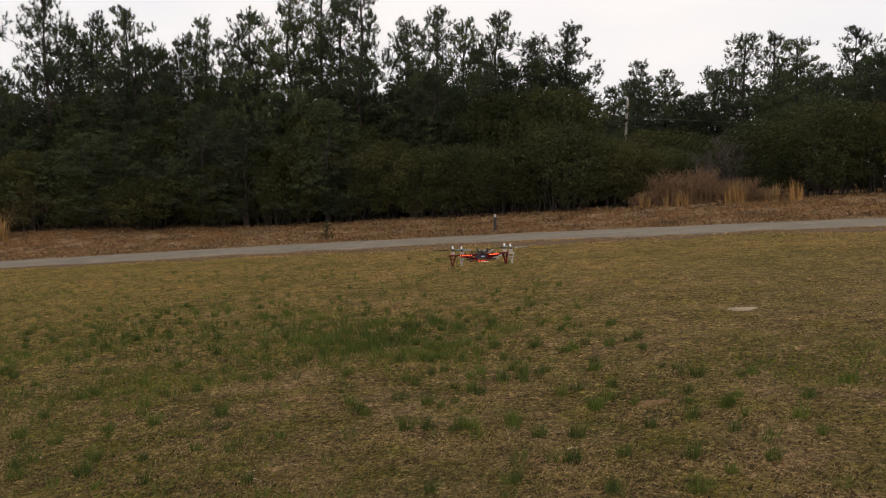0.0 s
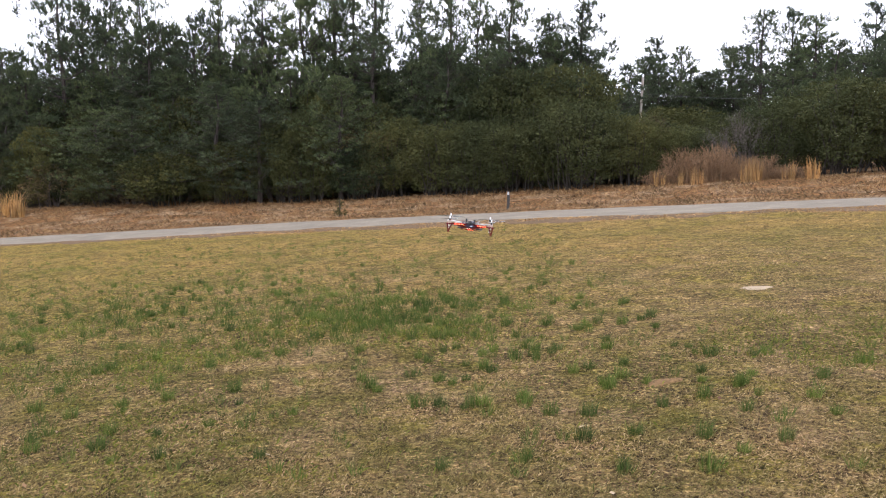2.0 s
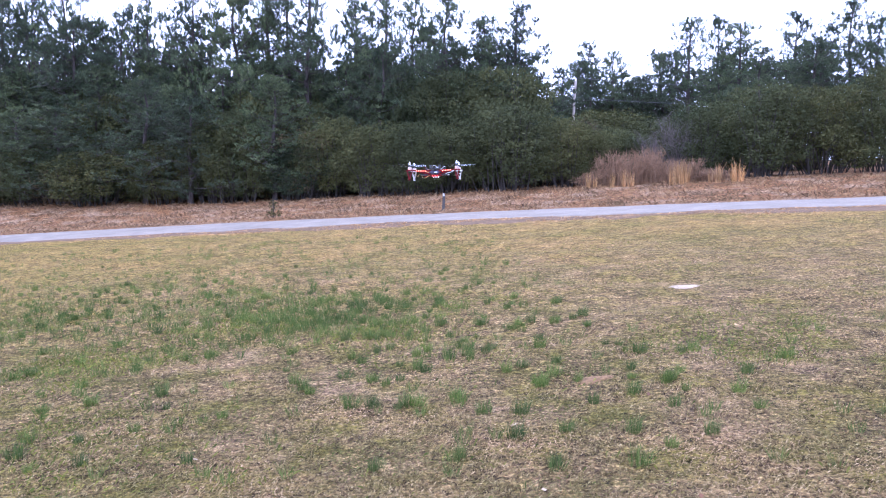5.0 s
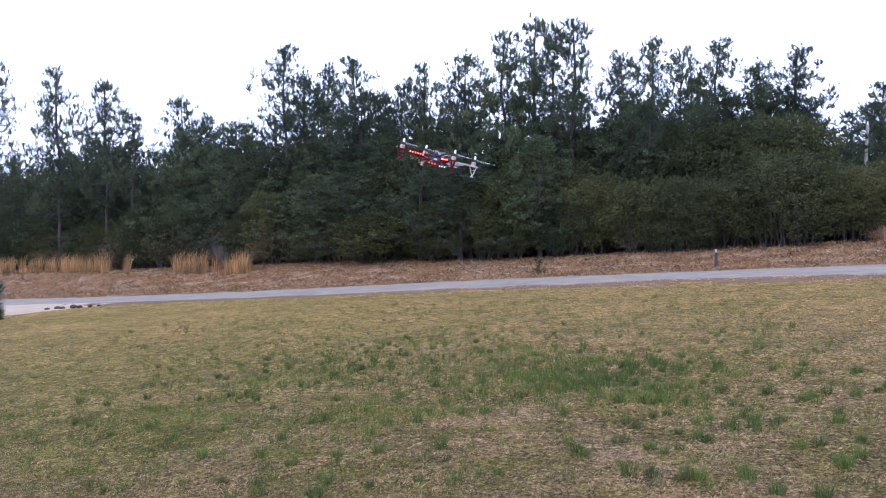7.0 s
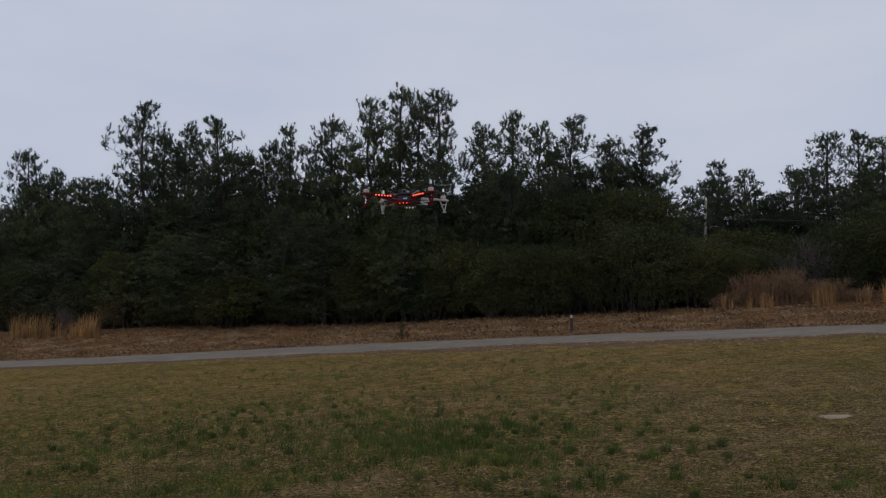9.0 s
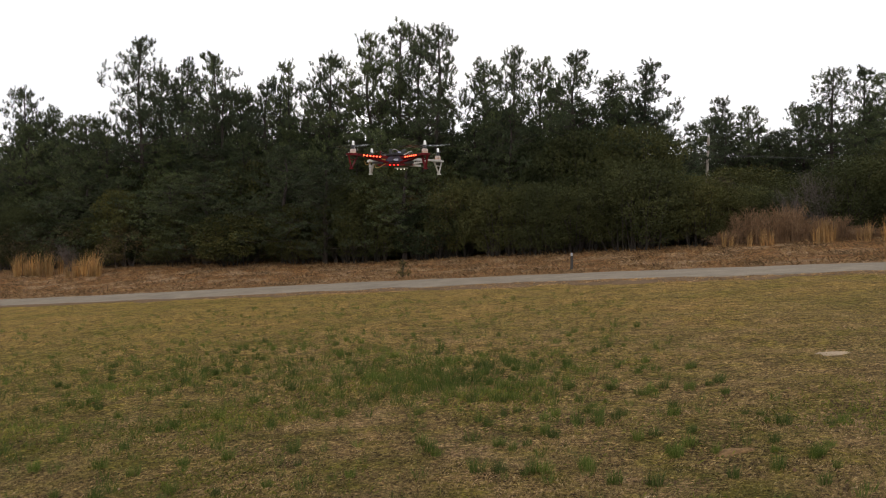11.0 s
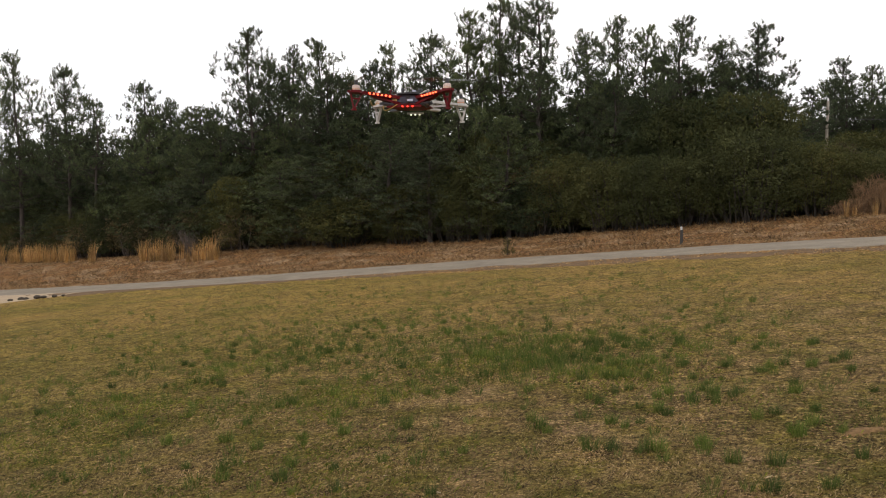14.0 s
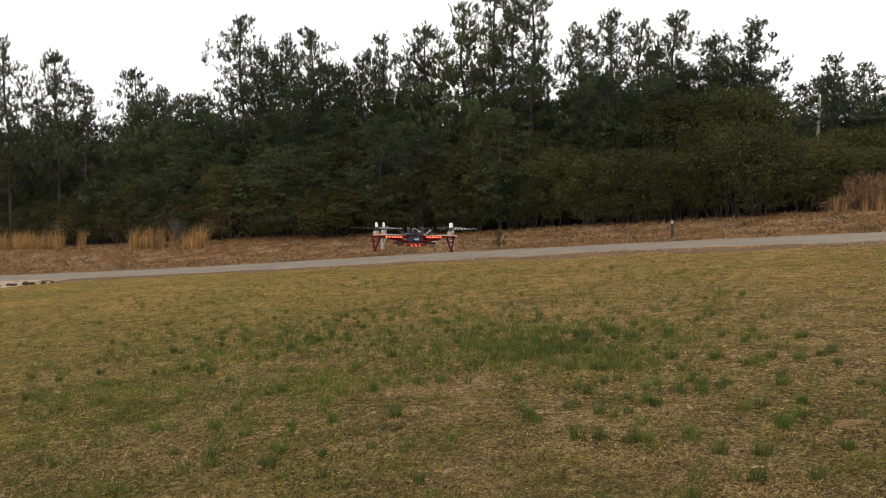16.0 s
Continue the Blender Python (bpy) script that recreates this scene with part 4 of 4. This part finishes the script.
for k, (x, y, sc) in enumerate(spots):
    ob = new("grass_tuft", TUFTS[k % 6])
    ob.matrix_basis = pose(x, y, float(rough_land(x, y)), 0, 0, k * 53) @ Matrix.Diagonal((sc * rt.uniform(0.8, 1.3), sc * rt.uniform(0.8, 1.3), sc, 1))
    tagged(ob, "green grass tuft in dormant lawn", "grass tuft", "green tufts in the lawn")

few = Heap()
for k in range(1750):
    u = rt.random()
    if u < 0.22:
        x, y = rt.gauss(-0.8, 0.85), rt.gauss(9.2, 0.9)
    elif u < 0.55:
        x, y = rt.gauss(-4.0, 1.8), rt.gauss(9.5, 2.4)
    else:
        x, y = rt.uniform(-12, 4.5), rt.uniform(3.6, 20)
    if y < 3.4 or (x > 2.2 and y > 7):
        continue
    z = float(rough_land(x, y))
    for _ in range(rt.randint(18, 42)):
        a, l = rt.uniform(0, 6.28), rt.uniform(0.05, 0.13)
        o = Vector((math.cos(a), math.sin(a), 0))
        p = Vector((x, y, z - 0.005)) + o * rt.uniform(0, 0.035)
        leaf_quad(few, p, (Vector((0, 0, 1)) + o * rt.uniform(0, 0.6)).normalized(), Vector((-o.y, o.x, 0.1)), l, 0.0015)
tagged(new("small_tufts", few.mesh("small_tufts", TUFT)), "sparse young green grass sprigs in the lawn", "grass", kind="stuff")

# low greening grass between the tufts, thick in one patch
r = np.random.default_rng(12)
px = np.concatenate([r.normal(-0.5, 0.75, 11000), r.normal(-3.6, 1.7, 12000), r.uniform(-8, 6, 16000), r.normal(3.2, 1.0, 4000), r.normal(-3.6, 1.5, 16000)])
py = np.concatenate([r.normal(9.0, 0.9, 11000), r.normal(8.6, 1.6, 12000), r.uniform(3.5, 17, 16000), r.normal(6.6, 0.6, 4000), r.uniform(3.4, 8.0, 16000)])
lump = np.sin(px * 2.3 + 1.3 * np.sin(py * 1.1)) + np.sin(py * 1.9 + 1.7 * np.sin(px * 0.9)) + 0.6 * np.sin(px * 5.1 - py * 4.3)
keep = (lump + r.normal(0, 0.7, len(px)) > 0.3) & (py > 3.3)
low = scatter("greening_grass", 24, px[keep], py[keep], GREENING, 0.025, 0.06, 0.6, 0.0024)
tagged(low, "thin greening grass patches in the dormant lawn", "grass", kind="stuff")

# fallen leaves
h = Heap()
for k in range(150):
    x, y = rt.uniform(-6, 6), 3.6 + 14 * rt.random() ** 1.5
    p = Vector((x, y, float(rough_land(x, y)) + 0.02))
    a = rt.uniform(0, 6.28)
    leaf_quad(h, p, Vector((math.cos(a), math.sin(a), 0.15)).normalized(), Vector((0, 0.3, 1)).normalized(), rt.uniform(0.03, 0.07), 0.014)
tagged(new("leaf_litter", h.mesh("leaf_litter", DEAD_LEAF)), "scattered dry fallen leaves on the lawn", "leaves", kind="stuff")


# ---- quadcopter ----
RED = plain("red_nylon", (0.105, 0.0035, 0.006), 0.65, 0, 0.15)
RED.node_tree.nodes["Principled BSDF"].inputs["Specular IOR Level"].default_value = 0.2
WHITE = plain("white_nylon", (0.43, 0.41, 0.385), 0.4, 0, 0.08)
BLACK = plain("black_plastic", (0.02, 0.02, 0.024), 0.45)
DARK_BLUE = plain("dark_shrink", (0.022, 0.016, 0.04), 0.5)
STICKER = plain("pale_sticker", (0.4, 0.43, 0.55), 0.4, 0, 0.05)
SILVER = plain("motor_metal", (0.46, 0.36, 0.31), 0.32, 0.75, 0.25, 160.0)
COPPER = plain("copper_wire", (0.5, 0.2, 0.09), 0.4, 0.6, 0.2, 200.0)
STRAP = plain("woven_strap", (0.03, 0.028, 0.03), 0.9, 0, 0.3, 200.0)
CAP = plain("white_cap", (0.8, 0.8, 0.8), 0.4, 0, 0.04)
YELLOW = plain("yellow_lead", (0.34, 0.2, 0.05), 0.5)
LED_WARM = glow("led_warm", (1.0, 0.085, 0.035), 5.5)
LED_RED = glow("led_red", (1.0, 0.03, 0.02), 5.0)
LED_WHITE = glow("led_white", (1.0, 0.95, 0.85), 1.0)


def prop_material():
    m, tree, b = material("grey_propeller", 0.4)
    b.inputs["Base Color"].default_value = (0.13, 0.145, 0.15, 1)
    b.inputs["Alpha"].default_value = 0.34
    return m


PROP = prop_material()


def arm_box(bm, a, b, w0, w1, h0, h1):
    """A tapered strut from a to b, w wide and h high."""
    a, b = Vector(a), Vector(b)
    t = (b - a).normalized()
    side = Vector((-t.y, t.x, 0)).normalized()
    up = Vector((0, 0, 1))
    vs = []
    for p, w, h in ((a, w0, h0), (b, w1, h1)):
        for su, sv in ((-1, -1), (1, -1), (1, 1), (-1, 1)):
            vs.append(bm.verts.new(p + side * (su * w / 2) + up * (sv * h / 2)))
    for q in ((0, 1, 2, 3), (7, 6, 5, 4), (0, 4, 5, 1), (1, 5, 6, 2), (2, 6, 7, 3), (3, 7, 4, 0)):
        bm.faces.new([vs[i] for i in q])
    bmesh.ops.recalc_face_normals(bm, faces=bm.faces)


def plate(bm, r, z, th, corner=0.35):
    n = 8
    pts = []
    for k in range(n):
        a = math.pi / 4 * k + math.pi / 8
        pts.append((r * math.cos(a) * (1.0 if k % 2 else 1.06), r * math.sin(a)))
    lo = [bm.verts.new((x, y, z)) for x, y in pts]
    hi = [bm.verts.new((x, y, z + th)) for x, y in pts]
    bm.faces.new(hi)
    bm.faces.new(lo[::-1])
    for k in range(n):
        bm.faces.new((lo[k], lo[(k + 1) % n], hi[(k + 1) % n], hi[k]))


def quadcopter():
    q = new("quadcopter")
    q.empty_display_size = 0.2
    tagged(q, "red and white quadcopter drone with glowing red leds, hovering", "drone")
    bm = bmesh.new()
    plate(bm, 0.078, -0.058, 0.003)
    part("lower_plate", bm, RED, q, "red lower plate")
    bm = bmesh.new()
    plate(bm, 0.068, -0.018, 0.003)
    part("upper_plate", bm, BLACK, q)
    bm = bmesh.new()
    box(bm, (0, 0, -0.037), (0.088, 0.105, 0.03), 0, 0.006)
    battery = part("battery", bm, DARK_BLUE, q, "dark battery pack")
    bm = bmesh.new()
    box(bm, (0.008, -0.0535, -0.040), (0.022, 0.003, 0.009), 0, 0.001)
    part("sticker", bm, STICKER, battery, "pale sticker")
    bm = bmesh.new()
    box(bm, (0, 0.0, -0.009), (0.038, 0.042, 0.011), 0, 0.003)
    board = part("flight_controller", bm, BLACK, q, "black flight controller")
    bm = bmesh.new()
    cone(bm, (-0.03, 0.01, -0.015), (-0.032, 0.01, 0.006), 0.007, 0.006, 10)
    cone(bm, (-0.032, 0.01, 0.006), (-0.032, 0.01, 0.013), 0.009, 0.007, 10)
    part("antenna", bm, BLACK, q, "small black antenna puck")
    bm = bmesh.new()
    cone(bm, (0.03, 0.01, -0.015), (0.032, 0.01, 0.005), 0.006, 0.006, 10)
    cone(bm, (0.032, 0.01, 0.005), (0.032, 0.01, 0.012), 0.009, 0.007, 10)
    part("antenna", bm, BLACK, q, "small black antenna puck")
    # tail bar with three red lamps below, white lamps at the nose
    bm = bmesh.new()
    arm_box(bm, (-0.07, -0.075, -0.066), (0.055, -0.075, -0.064), 0.008, 0.008, 0.007, 0.007)
    bar = part("light_bar", bm, RED, q, "red light bar")
    for k in range(3):
        bm = bmesh.new()
        bmesh.ops.create_uvsphere(bm, u_segments=10, v_segments=6, radius=0.003, matrix=Matrix.Translation((-0.012 + 0.018 * k, -0.081, -0.066)))
        part("lamp", bm, LED_RED, bar)
    bm = bmesh.new()
    arm_box(bm, (-0.03, 0.085, -0.066), (0.03, 0.085, -0.066), 0.008, 0.008, 0.006, 0.006)
    nose = part("light_bar", bm, WHITE, q, "white light bar")
    for k in range(3):
        bm = bmesh.new()
        bmesh.ops.create_uvsphere(bm, u_segments=10, v_segments=6, radius=0.0032, matrix=Matrix.Translation((-0.016 + 0.016 * k, 0.083, -0.071)))
        part("lamp", bm, LED_WHITE, nose)
    bm = bmesh.new()
    box(bm, (0, 0, -0.0365), (0.018, 0.109, 0.0335), 0, 0.004)
    part("strap", bm, STRAP, battery, "black woven battery strap")
    bm = bmesh.new()
    box(bm, (0.02, -0.03, -0.008), (0.03, 0.02, 0.012), 0.3, 0.002)
    receiver = part("receiver", bm, BLACK, q, "small black radio receiver")
    bm = bmesh.new()
    box(bm, (0.02, -0.0405, -0.006), (0.014, 0.003, 0.006), 0.3, 0.0008)
    part("sticker", bm, STICKER, receiver, "pale sticker")
    bm = bmesh.new()
    box(bm, (-0.048, -0.055, -0.04), (0.016, 0.014, 0.009), 0.5, 0.0015)
    part("plug", bm, YELLOW, q, "yellow battery plug")
    for sx in (-1, 1):
        for sy in (-1, 1):
            bm = bmesh.new()
            cone(bm, (sx * 0.045, sy * 0.045, -0.056), (sx * 0.045, sy * 0.045, -0.017), 0.0035, 0.0035, 8)
            part("standoff", bm, SILVER, q, "metal standoff")
    # loops of leads
    for k, (pts, mat) in enumerate((([(-0.09, -0.05, -0.06), (-0.075, -0.075, -0.078), (-0.03, -0.085, -0.06)], YELLOW), ([(0.05, 0.02, -0.012), (0.07, -0.03, 0.0), (0.045, -0.06, -0.02)], WHITE), ([(-0.1, -0.09, -0.05), (-0.112, -0.1, -0.066), (-0.12, -0.118, -0.05)], YELLOW),
                                 ([(-0.05, -0.02, -0.012), (-0.065, -0.05, -0.004), (-0.048, -0.055, -0.036)], RED), ([(-0.045, -0.03, -0.012), (-0.055, -0.06, -0.012), (-0.05, -0.058, -0.04)], BLACK),
                                 ([(0.02, -0.03, -0.004), (0.0, -0.05, 0.006), (-0.015, -0.01, -0.006)], WHITE), ([(0.03, 0.03, -0.01), (0.06, 0.02, 0.004), (0.075, -0.02, -0.02)], BLACK),
                                 ([(0.06, -0.06, -0.05), (0.075, -0.078, -0.07), (0.095, -0.095, -0.05)], BLACK))):
        c = bpy.data.curves.new("lead", "CURVE")
        c.dimensions, c.bevel_depth = "3D", 0.0016
        sp = c.splines.new("BEZIER")
        sp.bezier_points.add(2)
        for bp, co in zip(sp.bezier_points, pts):
            bp.co, bp.handle_left_type, bp.handle_right_type = co, "AUTO", "AUTO"
        c.materials.append(mat)
        ob = new("lead", c)
        ob.parent = q
    props = []
    H = 0.159
    for sx, sy in ((-1, -1), (1, -1), (-1, 1), (1, 1)):
        mat = RED if sy < 0 else WHITE
        end = Vector((sx * H, sy * H, 0))
        way = end.normalized()
        cross = Vector((-way.y, way.x, 0))
        # arm: two rails with webs between them, and a round motor seat
        bm = bmesh.new()
        a0, a1 = way * 0.05, way * 0.205
        arm_box(bm, a0 + Vector((0, 0, -0.03)), a1 + Vector((0, 0, -0.026)), 0.034, 0.022, 0.012, 0.008)
        arm_box(bm, a0 + Vector((0, 0, -0.052)), way * 0.15 + Vector((0, 0, -0.036)), 0.028, 0.016, 0.010, 0.006)
        for k in range(5):
            u = 0.06 + 0.022 * k
            arm_box(bm, way * u + Vector((0, 0, -0.05 + k * 0.003)), way * (u + 0.016) + Vector((0, 0, -0.03)), 0.02, 0.018, 0.005, 0.005)
        cone(bm, end + Vector((0, 0, -0.031)), end + Vector((0, 0, -0.022)), 0.021, 0.02, 16)
        cone(bm, way * 0.245 + Vector((0, 0, -0.031)), way * 0.245 + Vector((0, 0, -0.024)), 0.012, 0.012, 10)
        arm_box(bm, way * 0.2 + Vector((0, 0, -0.028)), way * 0.247 + Vector((0, 0, -0.028)), 0.026, 0.02, 0.007, 0.007)
        arm = part("arm", bm, mat, q, "red nylon arm" if sy < 0 else "white nylon arm")
        bm = bmesh.new()
        foot = way * 0.232 + Vector((0, 0, -0.088))
        arm_box(bm, way * 0.247 + Vector((0, 0, -0.03)), foot, 0.011, 0.010, 0.006, 0.006)
        arm_box(bm, way * 0.203 + Vector((0, 0, -0.03)), foot, 0.011, 0.010, 0.006, 0.006)
        arm_box(bm, way * 0.214 + Vector((0, 0, -0.05)), way * 0.242 + Vector((0, 0, -0.05)), 0.009, 0.009, 0.004, 0.004)
        arm_box(bm, way * 0.225 + Vector((0, 0, -0.088)), way * 0.239 + Vector((0, 0, -0.088)), 0.013, 0.013, 0.006, 0.006)
        part("leg", bm, mat, arm)
        bm = bmesh.new()
        cone(bm, end + Vector((0, 0, -0.022)), end + Vector((0, 0, -0.019)), 0.0132, 0.0128, 18)
        cone(bm, end + Vector((0, 0, -0.019)), end + Vector((0, 0, -0.0165)), 0.0105, 0.0105, 18)
        cone(bm, end + Vector((0, 0, -0.0165)), end + Vector((0, 0, -0.006)), 0.0134, 0.0134, 18)
        cone(bm, end + Vector((0, 0, -0.006)), end + Vector((0, 0, -0.003)), 0.0134, 0.008, 18)
        motor = part("motor", bm, SILVER, q, "silver brushless motor")
        bm = bmesh.new()
        cone(bm, end + Vector((0, 0, -0.004)), end + Vector((0, 0, 0.0135)), 0.0075, 0.0065, 12)
        winding = bmesh.new()
        for k in range(9):
            a = 2 * math.pi * k / 9
            box(winding, end + Vector((0.0118 * math.cos(a), 0.0118 * math.sin(a), -0.0178)), (0.003, 0.005, 0.0028), a)
        part("winding", winding, COPPER, motor, "copper motor winding")
        part("shaft", bm, BLACK, motor, "black propeller collet")
        bm = bmesh.new()
        cone(bm, end + Vector((0, 0, 0.0135)), end + Vector((0, 0, 0.028)), 0.0062, 0.0052, 12)
        bmesh.ops.create_uvsphere(bm, u_segments=12, v_segments=6, radius=0.0055, matrix=Matrix.Translation(end + Vector((0, 0, 0.028))))
        part("nut", bm, CAP, motor, "white propeller nut")
        # two twisted blades
        bm = bmesh.new()
        rows_ = []
        for k in range(-6, 7):
            u = k / 6
            ch = 0.010 + 0.016 * math.sin(math.pi * min(1, abs(u) * 0.9 + 0.12)) if k else 0.008
            tw = radians(26 - 16 * abs(u)) * (1 if u > 0 else -1)
            c, s = math.cos(tw) * ch / 2, math.sin(tw) * ch / 2
            rows_.append([bm.verts.new((u * 0.127, c, s + 0.0006)), bm.verts.new((u * 0.127, -c, -s + 0.0006)), bm.verts.new((u * 0.127, -c, -s - 0.0006)), bm.verts.new((u * 0.127, c, s - 0.0006))])
        for a, b in zip(rows_, rows_[1:]):
            for j in range(4):
                bm.faces.new((a[j], a[(j + 1) % 4], b[(j + 1) % 4], b[j]))
        bm.faces.new(rows_[0])
        bm.faces.new(rows_[-1][::-1])
        bmesh.ops.recalc_face_normals(bm, faces=bm.faces)
        pr = part("propeller", bm, PROP, q, "grey two-bladed spinning propeller")
        pr.matrix_basis = pose(end.x, end.y, 0.009)
        props.append((pr, end, sx * sy))
        # speed controller slung under the arm
        bm = bmesh.new()
        c = way * 0.1 + Vector((0, 0, -0.056))
        box(bm, c, (0.05, 0.024, 0.009), math.atan2(way.y, way.x), 0.002)
        part("speed_controller", bm, WHITE if sy > 0 and sx > 0 else BLACK, arm)
        if sy < 0:
            # six lamps along the tail side of each red arm
            inner = cross if cross.y < 0 else -cross
            bm = bmesh.new()
            arm_box(bm, way * 0.095 + inner * 0.0165 + Vector((0, 0, -0.031)), way * 0.19 + inner * 0.0135 + Vector((0, 0, -0.028)), 0.003, 0.003, 0.010, 0.010)
            strip = part("light_strip", bm, RED, arm, "red light strip")
            for k in range(6):
                u = 0.1 + 0.016 * k
                p = way * u + inner * (0.0185 - 0.0005 * k) + Vector((0, 0, -0.0305 + 0.0004 * k))
                bm = bmesh.new()
                bmesh.ops.create_uvsphere(bm, u_segments=10, v_segments=6, radius=0.0036, matrix=Matrix.Translation(p))
                ob = part("lamp", bm, LED_WARM, q, "glowing warm led")
    return q, props


drone, props = quadcopter()

FLIGHT = [
    (0.0, pose(0.188, 5.094, 1.237, -4.6, -4.2, -11.0)),
    (0.5, pose(0.038, 5.446, 1.594, -1.1, -1.2, -10.4)),
    (1.0, pose(-0.143, 5.715, 1.657, -1.2, 2.4, -9.1)),
    (1.5, pose(-0.232, 6.020, 1.468, 2.2, 12.6, -6.3)),
    (2.0, pose(0.064, 6.403, 1.189, -0.0, 5.7, -0.9)),
    (2.5, pose(0.484, 6.264, 0.808, -2.2, -1.0, -3.8)),
    (3.0, pose(0.751, 6.537, 0.659, -2.3, -1.2, -5.5)),
    (5.5, pose(-0.029, 5.374, 1.719, -1.3, -2.5, -7.6)),
    (6.0, pose(-0.399, 5.009, 1.710, -2.6, -2.2, -7.9)),
    (6.5, pose(-0.879, 4.694, 1.818, -2.2, -1.8, -8.6)),
    (7.0, pose(-1.333, 4.555, 2.032, -2.1, 14.1, -8.0)),
    (7.5, pose(-1.367, 4.682, 2.208, -0.6, 6.8, -6.5)),
    (8.0, pose(-0.937, 4.288, 2.356, 2.7, 0.6, -4.8)),
    (8.5, pose(-0.690, 4.196, 2.270, -0.1, -0.5, -4.6)),
    (9.0, pose(-0.598, 4.042, 2.096, -0.9, -0.7, -5.6)),
    (9.5, pose(-0.580, 4.039, 1.970, -0.1, 0.3, -6.0)),
    (12.0, pose(-0.628, 3.294, 1.943, -1.1, 0.4, -3.5)),
    (12.5, pose(-0.710, 3.071, 1.856, -0.5, 1.4, -3.0)),
    (13.0, pose(-0.772, 2.921, 1.889, -2.2, 1.6, -0.5)),
    (13.5, pose(-0.805, 2.857, 1.956, -3.6, 2.5, 1.5)),
    (14.0, pose(-0.809, 2.926, 2.036, -2.5, 1.6, 2.9)),
    (14.5, pose(-0.778, 3.179, 2.102, -0.1, 0.8, 6.1)),
    (15.0, pose(-0.791, 3.356, 2.025, 0.4, 0.3, 10.7)),
    (15.5, pose(-0.859, 3.513, 1.825, 0.1, -0.2, 11.9)),
    (16.0, pose(-0.941, 3.603, 1.453, -1.9, 1.0, 10.5)),
]


def motions():
    walk(drone, FLIGHT)
    for k, (pr, end, way) in enumerate(props):
        rows = []
        for i in range(161):
            rows.append((i / 10, pose(end.x, end.y, 0.009, 0, 0, way * (i * 83 + 20 + 47 * k))))
        walk(pr, rows)


motions()
